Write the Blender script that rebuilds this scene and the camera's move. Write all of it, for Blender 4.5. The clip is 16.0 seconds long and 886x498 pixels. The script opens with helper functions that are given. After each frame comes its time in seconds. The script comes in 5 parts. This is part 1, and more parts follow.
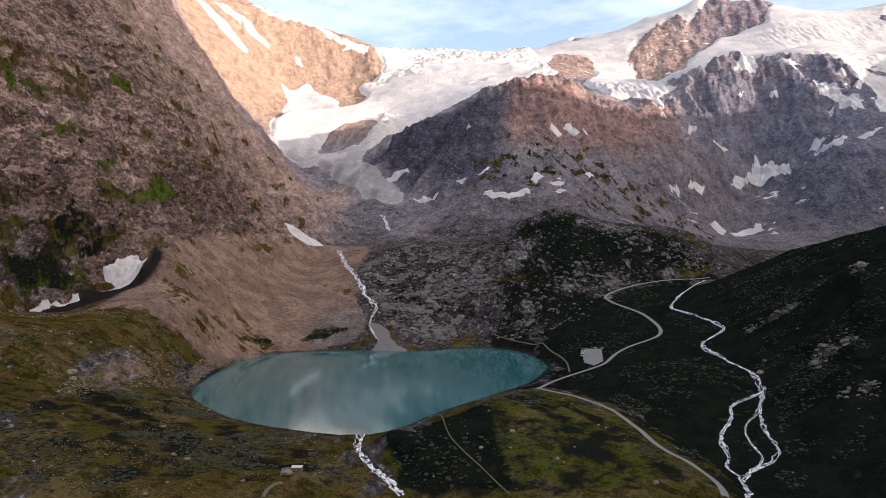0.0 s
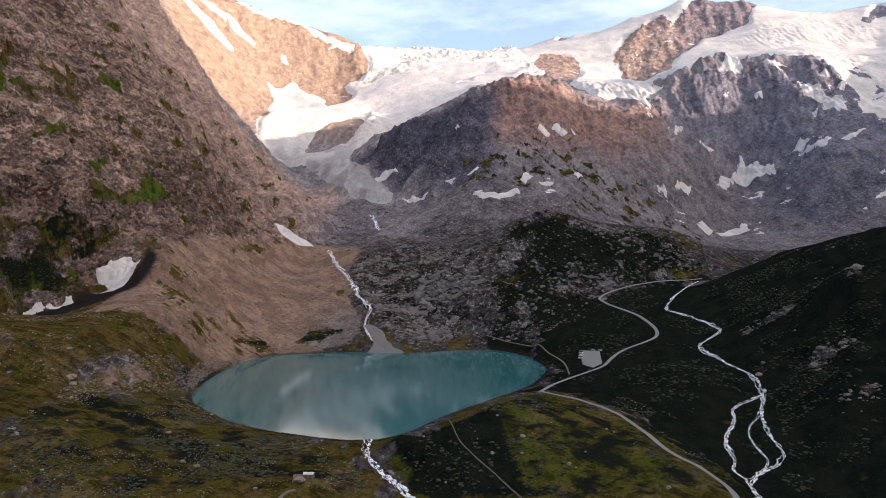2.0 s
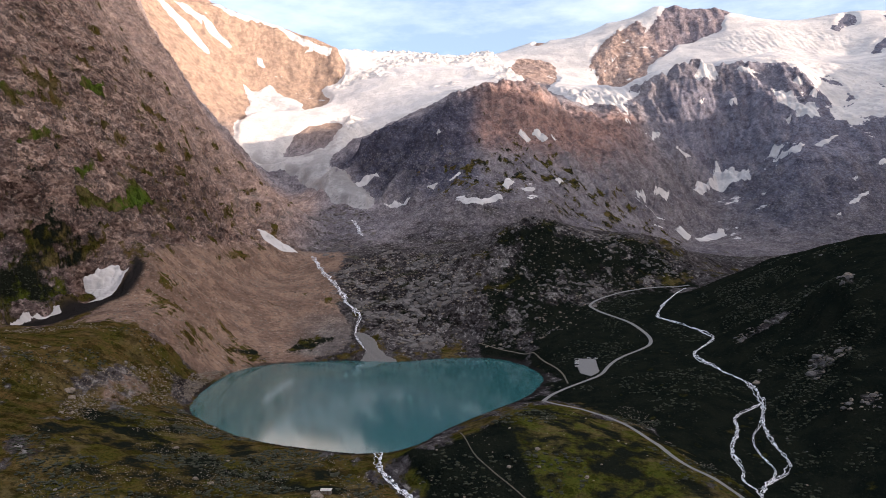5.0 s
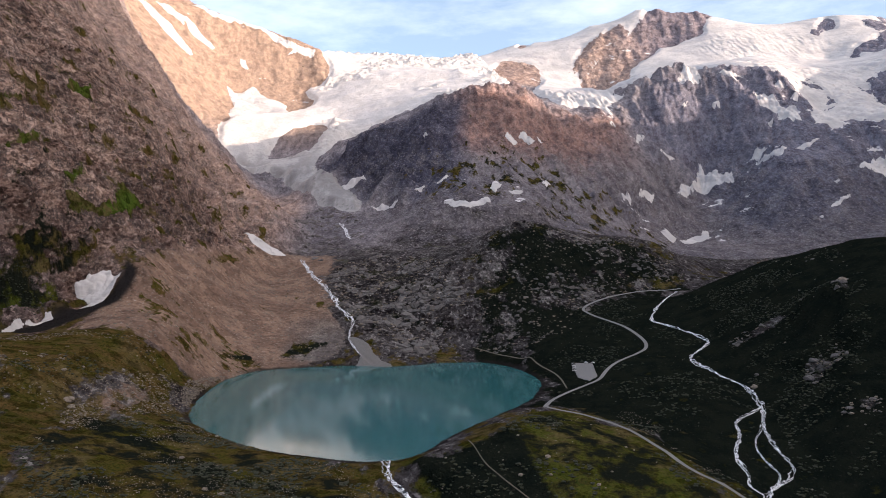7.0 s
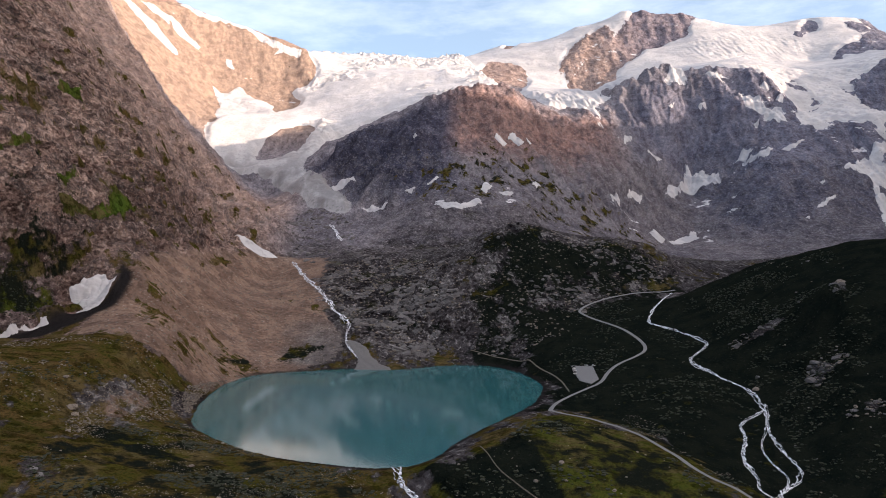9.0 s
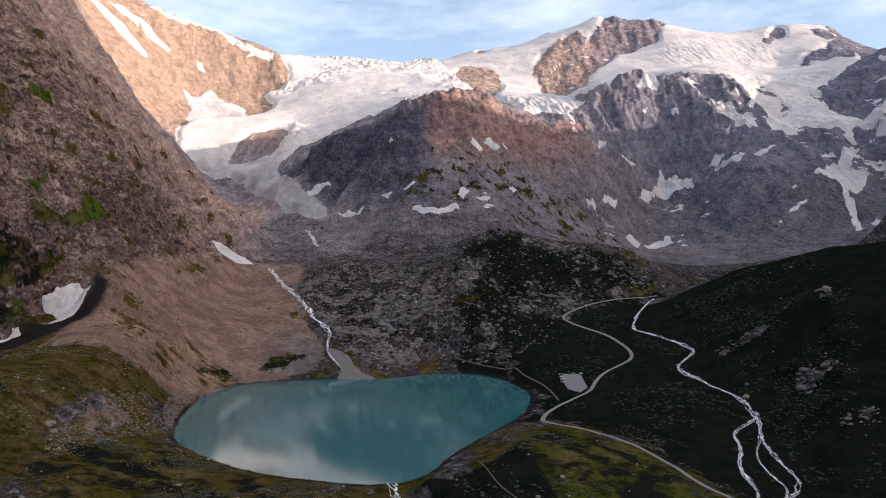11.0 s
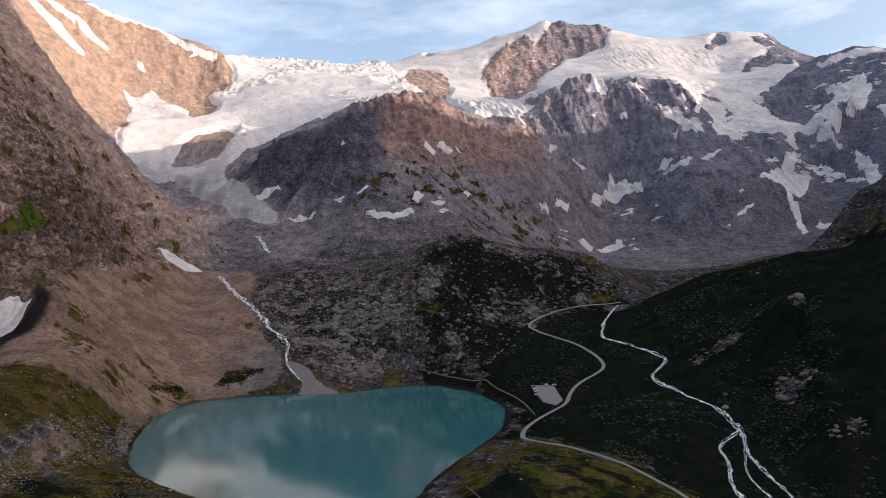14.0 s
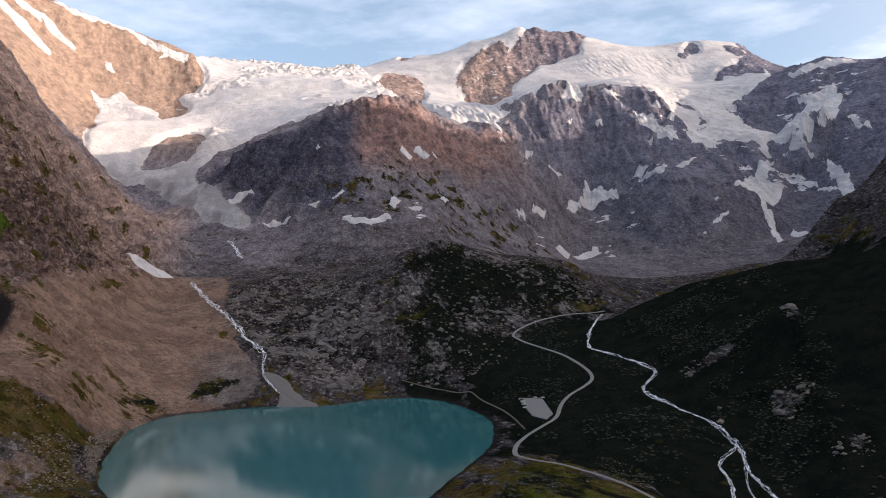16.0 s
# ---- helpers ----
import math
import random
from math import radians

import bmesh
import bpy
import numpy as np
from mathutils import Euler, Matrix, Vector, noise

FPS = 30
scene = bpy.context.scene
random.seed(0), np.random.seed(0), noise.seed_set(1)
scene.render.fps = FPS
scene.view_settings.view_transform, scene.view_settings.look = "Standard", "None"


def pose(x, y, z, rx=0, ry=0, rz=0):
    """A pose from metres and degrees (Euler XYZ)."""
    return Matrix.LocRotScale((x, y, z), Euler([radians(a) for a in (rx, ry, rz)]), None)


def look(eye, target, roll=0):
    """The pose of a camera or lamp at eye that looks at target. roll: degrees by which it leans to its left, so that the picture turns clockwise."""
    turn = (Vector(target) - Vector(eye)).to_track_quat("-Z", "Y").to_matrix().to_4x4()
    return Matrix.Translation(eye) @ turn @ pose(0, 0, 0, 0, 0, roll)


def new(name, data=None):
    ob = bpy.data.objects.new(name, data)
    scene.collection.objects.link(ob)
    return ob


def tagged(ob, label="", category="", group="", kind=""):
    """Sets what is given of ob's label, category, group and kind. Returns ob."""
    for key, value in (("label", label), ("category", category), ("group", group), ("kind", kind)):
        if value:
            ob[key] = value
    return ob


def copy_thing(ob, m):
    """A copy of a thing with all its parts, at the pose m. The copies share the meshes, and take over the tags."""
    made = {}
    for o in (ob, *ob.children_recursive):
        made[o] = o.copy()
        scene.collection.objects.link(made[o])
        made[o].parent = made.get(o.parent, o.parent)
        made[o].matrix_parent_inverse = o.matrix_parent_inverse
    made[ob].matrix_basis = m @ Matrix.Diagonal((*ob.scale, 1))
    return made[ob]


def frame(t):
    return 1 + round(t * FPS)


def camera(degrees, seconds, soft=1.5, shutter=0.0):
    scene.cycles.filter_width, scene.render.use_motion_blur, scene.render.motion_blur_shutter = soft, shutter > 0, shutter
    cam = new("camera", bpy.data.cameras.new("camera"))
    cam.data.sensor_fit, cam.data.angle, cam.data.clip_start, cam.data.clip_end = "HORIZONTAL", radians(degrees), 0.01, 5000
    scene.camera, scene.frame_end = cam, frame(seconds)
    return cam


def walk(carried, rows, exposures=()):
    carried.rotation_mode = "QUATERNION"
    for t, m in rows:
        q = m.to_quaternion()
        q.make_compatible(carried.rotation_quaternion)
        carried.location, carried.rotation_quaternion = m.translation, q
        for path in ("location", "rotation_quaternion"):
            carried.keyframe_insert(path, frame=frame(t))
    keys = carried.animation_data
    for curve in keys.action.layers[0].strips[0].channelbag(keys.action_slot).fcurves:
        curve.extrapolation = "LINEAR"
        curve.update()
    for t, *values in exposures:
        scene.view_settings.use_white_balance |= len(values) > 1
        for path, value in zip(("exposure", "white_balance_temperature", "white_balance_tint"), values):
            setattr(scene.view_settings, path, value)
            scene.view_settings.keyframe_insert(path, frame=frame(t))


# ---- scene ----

# camera path: seconds, x, y, z, yaw, pitch, roll
cam = camera(59.07, 16.0, soft=0.9)
PATH = [
    (0.0, 0.0, 0.0, 124.7, -0.00, -0.07, 0.97),
    (0.5, -3.9, 0.2, 125.6, -0.31, -0.13, 0.96),
    (1.0, -8.0, 0.4, 126.7, -0.62, -0.19, 0.93),
    (1.5, -12.2, 0.5, 128.0, -0.92, -0.21, 0.94),
    (2.0, -16.3, 0.8, 129.1, -1.24, -0.21, 0.96),
    (2.5, -20.4, 1.0, 130.2, -1.55, -0.17, 0.94),
    (3.0, -24.5, 1.6, 131.2, -1.87, -0.14, 0.95),
    (3.5, -28.8, 1.6, 132.3, -2.22, -0.11, 0.98),
    (4.0, -33.1, 2.0, 133.4, -2.56, -0.08, 0.98),
    (6.5, -54.8, 4.1, 139.0, -4.33, 0.03, 1.04),
    (7.0, -59.1, 4.7, 139.9, -4.66, 0.05, 1.07),
    (7.5, -63.4, 5.2, 140.9, -4.97, 0.07, 1.10),
    (8.0, -67.8, 5.9, 142.2, -5.27, 0.07, 1.14),
    (8.5, -72.2, 6.5, 143.2, -5.57, 0.08, 1.15),
    (9.0, -76.7, 7.5, 144.1, -5.85, 0.01, 1.19),
    (11.5, -93.8, 26.4, 149.5, -8.78, 0.31, 1.40),
    (12.0, -96.0, 31.9, 150.8, -9.55, 0.34, 1.43),
    (12.5, -98.6, 37.7, 151.7, -9.97, 0.33, 1.48),
    (13.0, -102.3, 43.4, 152.8, -10.57, 0.29, 1.62),
    (13.5, -106.4, 49.8, 153.9, -11.24, 0.28, 1.71),
    (14.0, -110.8, 56.3, 155.1, -12.03, 0.34, 1.70),
    (14.5, -114.2, 63.5, 156.0, -12.81, 0.45, 1.61),
    (15.0, -116.8, 71.2, 156.6, -13.34, 0.53, 1.51),
    (15.5, -118.5, 78.6, 157.7, -13.81, 0.60, 1.46),
    (16.0, -119.8, 86.2, 158.4, -14.17, 0.67, 1.42),
]
walk(cam, [(t, pose(x, y, z, 90 + pitch, roll, yaw)) for t, x, y, z, yaw, pitch, roll in PATH],
     exposures=[(0.0, 1.32, 5760, 8), (9.0, 1.22, 5680, 8), (16.0, 0.97, 5620, 8)])

# ---- world, sun ----
SUN_AZ, SUN_EL = radians(114), radians(8.5)
world = bpy.data.worlds.new("sky")
scene.world = world
world.use_nodes = True
wn, wl = world.node_tree.nodes, world.node_tree.links
wn.clear()
w_out = wn.new("ShaderNodeOutputWorld")
w_bg = wn.new("ShaderNodeBackground")
w_sky = wn.new("ShaderNodeTexSky")
w_sky.sky_type = "NISHITA"
w_sky.sun_disc = False
w_sky.sun_elevation, w_sky.sun_rotation = SUN_EL, SUN_AZ
w_sky.altitude = 2000
w_sky.dust_density = 4.0
w_bg.inputs["Strength"].default_value = 0.108
# thin drifting cloud, low over the summits
w_co = wn.new("ShaderNodeTexCoord")
w_map = wn.new("ShaderNodeMapping")
w_map.inputs["Scale"].default_value = (1.0, 1.0, 3.2)
w_noise = wn.new("ShaderNodeTexNoise")
w_noise.inputs["Scale"].default_value = 4.2
w_noise.inputs["Detail"].default_value = 7
w_noise.inputs["Roughness"].default_value = 0.6
w_range = wn.new("ShaderNodeMapRange")
for k, v in enumerate((0.42, 0.76, 0.26, 0.9)):
    w_range.inputs[k + 1].default_value = v
w_mix = wn.new("ShaderNodeMix")
w_mix.data_type = "RGBA"
# the cloud is lit warm on the side of the low sun
w_dot = wn.new("ShaderNodeVectorMath")
w_dot.operation = "DOT_PRODUCT"
w_dot.inputs[1].default_value = (math.sin(SUN_AZ), math.cos(SUN_AZ), 0.35)
w_warm = wn.new("ShaderNodeMapRange")
w_warm.interpolation_type = "SMOOTHSTEP"
w_warm.inputs[1].default_value, w_warm.inputs[2].default_value = 0.2, 1.05
w_tint = wn.new("ShaderNodeMix")
w_tint.data_type = "RGBA"
w_tint.inputs[6].default_value, w_tint.inputs[7].default_value = (5.5, 5.4, 5.6, 1), (23.0, 16.8, 12.6, 1)
wl.new(w_co.outputs["Generated"], w_dot.inputs[0])
wl.new(w_dot.outputs["Value"], w_warm.inputs[0])
wl.new(w_warm.outputs[0], w_tint.inputs[0])
# and dim and blue on the far side of the sky
w_cool = wn.new("ShaderNodeMapRange")
w_cool.interpolation_type = "SMOOTHSTEP"
w_cool.inputs[1].default_value, w_cool.inputs[2].default_value = -0.4, -0.95
w_far = wn.new("ShaderNodeMix")
w_far.data_type = "RGBA"
w_far.inputs[7].default_value = (1.9, 2.1, 2.7, 1)
wl.new(w_dot.outputs["Value"], w_cool.inputs[0])
wl.new(w_cool.outputs[0], w_far.inputs[0])
wl.new(w_tint.outputs[2], w_far.inputs[6])
wl.new(w_far.outputs[2], w_mix.inputs[7])
wl.new(w_co.outputs["Generated"], w_map.inputs[0])
wl.new(w_map.outputs[0], w_noise.inputs["Vector"])
wl.new(w_noise.outputs[0], w_range.inputs[0])
wl.new(w_range.outputs[0], w_mix.inputs[0])
wl.new(w_sky.outputs[0], w_mix.inputs[6])
wl.new(w_mix.outputs[2], w_bg.inputs[0])
wl.new(w_bg.outputs[0], w_out.inputs[0])
sun_dir = Vector((math.cos(SUN_EL) * math.sin(SUN_AZ), math.cos(SUN_EL) * math.cos(SUN_AZ), math.sin(SUN_EL)))
sun = new("sun", bpy.data.lights.new("sun", "SUN"))
sun.data.energy, sun.data.angle, sun.data.color = 4.0, radians(0.6), (1.0, 0.7, 0.48)
sun.matrix_world = look(sun_dir * 3000, (0, 0, 0))

# ---- materials ----
def material(name, rough=0.9):
    m = bpy.data.materials.new(name)
    m.use_nodes = True
    nt = m.node_tree
    b = nt.nodes["Principled BSDF"]
    b.inputs["Roughness"].default_value = rough
    return m, nt, b


def node(nt, kind, **inputs):
    n = nt.nodes.new(kind)
    for key, value in inputs.items():
        n.inputs[key.replace("_", " ")].default_value = value
    return n


def mix(nt, fac, a, b):
    n = nt.nodes.new("ShaderNodeMix")
    n.data_type = "RGBA"
    for sock, value in ((n.inputs[0], fac), (n.inputs[6], a), (n.inputs[7], b)):
        if isinstance(value, (tuple, float, int)):
            sock.default_value = (*value, 1) if isinstance(value, tuple) else value
        else:
            nt.links.new(value, sock)
    return n.outputs[2]


def tone(nt, fac, a, dim):
    """a, darkened by the tint dim where fac is 1."""
    n = mix(nt, fac, a, dim).node
    n.blend_type = "MULTIPLY"
    return n.outputs[2]


def ramp(nt, src, lo, hi, a=0.0, b=1.0):
    n = nt.nodes.new("ShaderNodeMapRange")
    n.interpolation_type = "SMOOTHSTEP"
    nt.links.new(src, n.inputs[0])
    for i, v in enumerate((lo, hi, a, b)):
        n.inputs[i + 1].default_value = v
    return n.outputs[0]


def grain(nt, scale, detail=4.0, kind="ShaderNodeTexNoise", stretch=(1, 1, 1)):
    geo = nt.nodes.new("ShaderNodeNewGeometry")
    mp = nt.nodes.new("ShaderNodeMapping")
    mp.inputs["Scale"].default_value = stretch
    nt.links.new(geo.outputs["Position"], mp.inputs[0])
    n = node(nt, kind, Scale=scale)
    if kind == "ShaderNodeTexNoise":
        n.inputs["Detail"].default_value = detail
    nt.links.new(mp.outputs[0], n.inputs["Vector"])
    return n.outputs[0]


def attr(nt, name):
    n = nt.nodes.new("ShaderNodeAttribute")
    n.attribute_name = name
    return n.outputs["Fac"]


def bump(nt, bsdf, height, strength, distance):
    n = node(nt, "ShaderNodeBump", Strength=strength, Distance=distance)
    nt.links.new(height, n.inputs["Height"])
    nt.links.new(n.outputs[0], bsdf.inputs["Normal"])


def math_node(nt, op, a, b):
    n = nt.nodes.new("ShaderNodeMath")
    n.operation = op
    for s, v in zip(n.inputs, (a, b)):
        if isinstance(v, (float, int)):
            s.default_value = v
        else:
            nt.links.new(v, s)
    return n.outputs[0]


def crag(nt, scale, detail, rough, stretch=(1, 1, 1), kind="FBM"):
    n = grain(nt, scale, detail, stretch=stretch).node
    n.noise_type = kind
    n.inputs["Roughness"].default_value = rough
    return n.outputs[0]


def facets(nt, scale, warp, reach):
    """Blocky, jointed relief."""
    geo = nt.nodes.new("ShaderNodeNewGeometry")
    add = nt.nodes.new("ShaderNodeVectorMath")
    add.operation = "MULTIPLY_ADD"
    nt.links.new(warp, add.inputs[0])
    add.inputs[1].default_value = (reach, reach, reach)
    nt.links.new(geo.outputs["Position"], add.inputs[2])
    n = node(nt, "ShaderNodeTexVoronoi", Scale=scale)
    nt.links.new(add.outputs[0], n.inputs["Vector"])
    return n.outputs["Distance"]


def cells(nt, scale, warp, reach, stretch):
    """A random colour for each angular block."""
    n = facets(nt, scale, warp, reach).node
    mp = nt.nodes.new("ShaderNodeMapping")
    mp.inputs["Scale"].default_value = stretch
    nt.links.new(n.inputs["Vector"].links[0].from_socket, mp.inputs[0])
    nt.links.new(mp.outputs[0], n.inputs["Vector"])
    return n.outputs["Color"]


def parted(nt, colour):
    n = nt.nodes.new("ShaderNodeSeparateColor")
    nt.links.new(colour, n.inputs[0])
    return n.outputs[0]


def tilted(nt, normal, colour, amount):
    """Leans the normal block by block, as broken rock faces do."""
    a = nt.nodes.new("ShaderNodeVectorMath")
    a.operation = "MULTIPLY_ADD"
    nt.links.new(colour, a.inputs[0])
    nt.links.new(amount, a.inputs[1])
    nt.links.new(normal, a.inputs[2])
    half = nt.nodes.new("ShaderNodeVectorMath")
    half.operation = "MULTIPLY_ADD"
    nt.links.new(amount, half.inputs[0])
    half.inputs[1].default_value = (-0.5, -0.5, -0.5)
    nt.links.new(a.outputs[0], half.inputs[2])
    n = nt.nodes.new("ShaderNodeVectorMath")
    n.operation = "NORMALIZE"
    nt.links.new(half.outputs[0], n.inputs[0])
    return n.outputs[0]


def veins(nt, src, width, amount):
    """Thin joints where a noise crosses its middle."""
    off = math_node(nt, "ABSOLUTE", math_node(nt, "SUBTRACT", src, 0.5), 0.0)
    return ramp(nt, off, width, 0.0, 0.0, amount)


def times(nt, a, b):
    return math_node(nt, "MULTIPLY", a, b)


def ground_material():
    m, nt, b = material("alpine_ground", 0.95)
    b.inputs["Specular IOR Level"].default_value = 0.0
    lay = (1, 0.45, 1)
    up = attr(nt, "upland")
    even = math_node(nt, "SUBTRACT", 1.0, times(nt, attr(nt, "tan"), 0.6))
    near = times(nt, math_node(nt, "SUBTRACT", 1.0, times(nt, up, 0.6)), even)
    joints = times(nt, math_node(nt, "SUBTRACT", 1.0, times(nt, up, 0.35)), even)
    big, mid, fine = crag(nt, 0.008, 5, 0.5), crag(nt, 0.05, 8, 0.62, lay), crag(nt, 0.35, 5, 0.65, lay)
    rift, spall = crag(nt, 0.085, 6, 0.62, lay), crag(nt, 0.2, 5, 0.62, lay)
    shade, crack = crag(nt, 0.022, 8, 0.66, lay), crag(nt, 0.03, 9, 0.66, (1, 0.5, 0.7))
    beds = crag(nt, 0.03, 7, 0.6, (0.35, 0.16, 1.5))
    flutes = crag(nt, 0.03, 7, 0.6, (1.3, 0.5, 0.3))
    soil = crag(nt, 0.05, 8, 0.62, (1, 1, 0.6))
    grit = crag(nt, 0.35, 5, 0.6)
    # bare rock: cold grey in the valley, rusty and tan where each massif has it
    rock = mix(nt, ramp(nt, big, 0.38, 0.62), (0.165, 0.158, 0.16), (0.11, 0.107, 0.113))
    # purple grey in the heights: haze over far rock mixed into the colour
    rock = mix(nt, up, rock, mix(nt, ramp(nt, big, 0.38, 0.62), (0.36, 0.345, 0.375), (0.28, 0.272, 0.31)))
    rock = mix(nt, attr(nt, "red"), rock, mix(nt, ramp(nt, mid, 0.4, 0.62), (0.56, 0.415, 0.34), (0.44, 0.34, 0.295)))
    # rusty dome rock, its colour raised in place of sun on the top
    rock = mix(nt, attr(nt, "rust"), rock, mix(nt, ramp(nt, mid, 0.4, 0.62), (0.44, 0.28, 0.235), (0.33, 0.225, 0.2)))
    # slate blue: haze and blue shade of the far massifs, painted in
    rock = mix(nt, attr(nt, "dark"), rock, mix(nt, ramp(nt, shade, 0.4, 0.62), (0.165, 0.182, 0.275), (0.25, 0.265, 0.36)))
    rock = mix(nt, attr(nt, "tan"), rock, mix(nt, ramp(nt, mid, 0.4, 0.62), (0.4, 0.3, 0.235), (0.315, 0.242, 0.198)))
    rock = tone(nt, times(nt, ramp(nt, beds, 0.53, 0.43), near), rock, (0.72, 0.7, 0.7))
    # rock darkened by mask: the dome flank's shade is painted in here
    rock = tone(nt, attr(nt, "dimmed"), rock, (0.36, 0.345, 0.36))
    # broken faces, each with its own tone
    slab = cells(nt, 0.03, crag(nt, 0.03, 3, 0.6), 30.0, lay)
    chunk = cells(nt, 0.095, crag(nt, 0.1, 3, 0.6), 12.0, lay)
    chip = cells(nt, 0.3, crag(nt, 0.3, 2, 0.5), 4.0, lay)
    rock = tone(nt, times(nt, ramp(nt, parted(nt, slab), 0.6, 0.1, 0.0, 0.6), near), rock, (0.72, 0.7, 0.7))
    rock = tone(nt, times(nt, ramp(nt, parted(nt, chunk), 0.5, 0.1), near), rock, (0.6, 0.58, 0.58))
    rock = tone(nt, times(nt, ramp(nt, parted(nt, chip), 0.5, 0.1), near), rock, (0.55, 0.53, 0.53))
    rock = tone(nt, times(nt, ramp(nt, flutes, 0.5, 0.42), up), rock, (0.8, 0.79, 0.81))
    rock = tone(nt, times(nt, ramp(nt, shade, 0.48, 0.4), near), rock, (0.72, 0.7, 0.71))
    rock = tone(nt, times(nt, ramp(nt, rift, 0.47, 0.41), joints), rock, (0.68, 0.66, 0.66))
    rock = tone(nt, times(nt, ramp(nt, spall, 0.5, 0.41), joints), rock, (0.6, 0.58, 0.58))
    rock = tone(nt, times(nt, ramp(nt, fine, 0.5, 0.42), near), rock, (0.68, 0.66, 0.66))
    pale = math_node(nt, "ADD", times(nt, ramp(nt, spall, 0.56, 0.64, 0.0, 0.36), joints), times(nt, attr(nt, "pale"), ramp(nt, mid, 0.5, 0.58)))
    rock = mix(nt, pale, rock, mix(nt, attr(nt, "red"), (0.44, 0.42, 0.41), (0.52, 0.43, 0.375)))
    # near-black crack lines: crevice shade drawn into the rock colour by noise
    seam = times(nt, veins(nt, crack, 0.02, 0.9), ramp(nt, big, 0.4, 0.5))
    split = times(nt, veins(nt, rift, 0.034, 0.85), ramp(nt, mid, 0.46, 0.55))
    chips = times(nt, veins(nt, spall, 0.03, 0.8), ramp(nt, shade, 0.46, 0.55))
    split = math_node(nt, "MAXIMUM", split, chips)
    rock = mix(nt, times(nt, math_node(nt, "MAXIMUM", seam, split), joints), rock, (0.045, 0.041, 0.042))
    moss = times(nt, ramp(nt, crack, 0.52, 0.64), ramp(nt, big, 0.45, 0.6, 0.0, 0.5))
    rock = mix(nt, times(nt, moss, math_node(nt, "SUBTRACT", 1.0, up)), rock, (0.075, 0.078, 0.032))
    # loose stones
    scree = mix(nt, ramp(nt, soil, 0.35, 0.65), (0.268, 0.184, 0.136), (0.2, 0.144, 0.111))
    scree = mix(nt, attr(nt, "ashen"), scree, mix(nt, ramp(nt, soil, 0.35, 0.65), (0.19, 0.17, 0.16), (0.14, 0.13, 0.124)))
    scree = mix(nt, ramp(nt, grit, 0.56, 0.72), scree, (0.4, 0.35, 0.31))
    scree = tone(nt, ramp(nt, crag(nt, 0.022, 6, 0.6), 0.56, 0.42), scree, (0.72, 0.71, 0.72))
    scree = mix(nt, ramp(nt, grit, 0.42, 0.3), scree, (0.12, 0.095, 0.08))
    scree = tone(nt, ramp(nt, attr(nt, "rill"), 0.25, -0.25), scree, (0.8, 0.79, 0.79))
    scree = tone(nt, ramp(nt, crag(nt, 0.14, 5, 0.65), 0.5, 0.4), scree, (0.7, 0.69, 0.69))
    # turf and low scrub
    turf = mix(nt, ramp(nt, soil, 0.38, 0.62), (0.062, 0.056, 0.012), (0.105, 0.07, 0.026))
    turf = mix(nt, ramp(nt, grit, 0.5, 0.66), turf, (0.03, 0.034, 0.009))
    turf = mix(nt, attr(nt, "lush"), turf, mix(nt, ramp(nt, soil, 0.4, 0.6), (0.07, 0.112, 0.016), (0.048, 0.075, 0.014)))
    turf = mix(nt, ramp(nt, crag(nt, 0.022, 8, 0.68), 0.5, 0.6, 0.0, 0.8), turf, (0.115, 0.088, 0.04))
    turf = tone(nt, ramp(nt, crag(nt, 0.085, 6, 0.62), 0.5, 0.42), turf, (0.52, 0.53, 0.5))
    turf = tone(nt, ramp(nt, grit, 0.48, 0.4), turf, (0.6, 0.62, 0.6))
    # scrub far darker than its leaves: valley shade is put into the colour
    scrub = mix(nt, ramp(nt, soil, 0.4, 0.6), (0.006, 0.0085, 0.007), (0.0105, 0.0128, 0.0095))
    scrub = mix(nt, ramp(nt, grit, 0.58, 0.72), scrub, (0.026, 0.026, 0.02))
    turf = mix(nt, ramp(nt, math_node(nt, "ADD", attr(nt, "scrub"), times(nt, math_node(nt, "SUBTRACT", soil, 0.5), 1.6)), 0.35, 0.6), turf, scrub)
    col = mix(nt, ramp(nt, math_node(nt, "ADD", attr(nt, "scree"), times(nt, math_node(nt, "SUBTRACT", soil, 0.5), 1.0)), 0.4, 0.6), rock, scree)
    cover = math_node(nt, "ADD", attr(nt, "grass"), times(nt, math_node(nt, "SUBTRACT", crack, 0.5), 2.4))
    col = mix(nt, ramp(nt, cover, 0.4, 0.56), col, turf)
    col = mix(nt, attr(nt, "mud"), col, (0.02, 0.018, 0.018))
    # snow caught on ledges and in runnels
    caught = math_node(nt, "ADD", attr(nt, "snow"), times(nt, math_node(nt, "SUBTRACT", crag(nt, 0.02, 8, 0.6, (0.7, 0.5, 1.5)), 0.5), 3.2))
    col = mix(nt, ramp(nt, caught, 0.84, 0.92), col, mix(nt, ramp(nt, mid, 0.4, 0.6), (0.66, 0.66, 0.68), (0.5, 0.5, 0.52)))
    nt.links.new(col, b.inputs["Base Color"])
    bare = math_node(nt, "SUBTRACT", 1.0, times(nt, math_node(nt, "MAXIMUM", attr(nt, "grass"), attr(nt, "scree")), 0.85))
    low = node(nt, "ShaderNodeBump", Strength=1.0, Distance=12.0)
    relief = math_node(nt, "ADD", math_node(nt, "ADD", crack, times(nt, beds, 0.5)), times(nt, rift, 0.3))
    nt.links.new(times(nt, relief, times(nt, bare, near)), low.inputs["Height"])
    high = node(nt, "ShaderNodeBump", Strength=1.0, Distance=3.4)
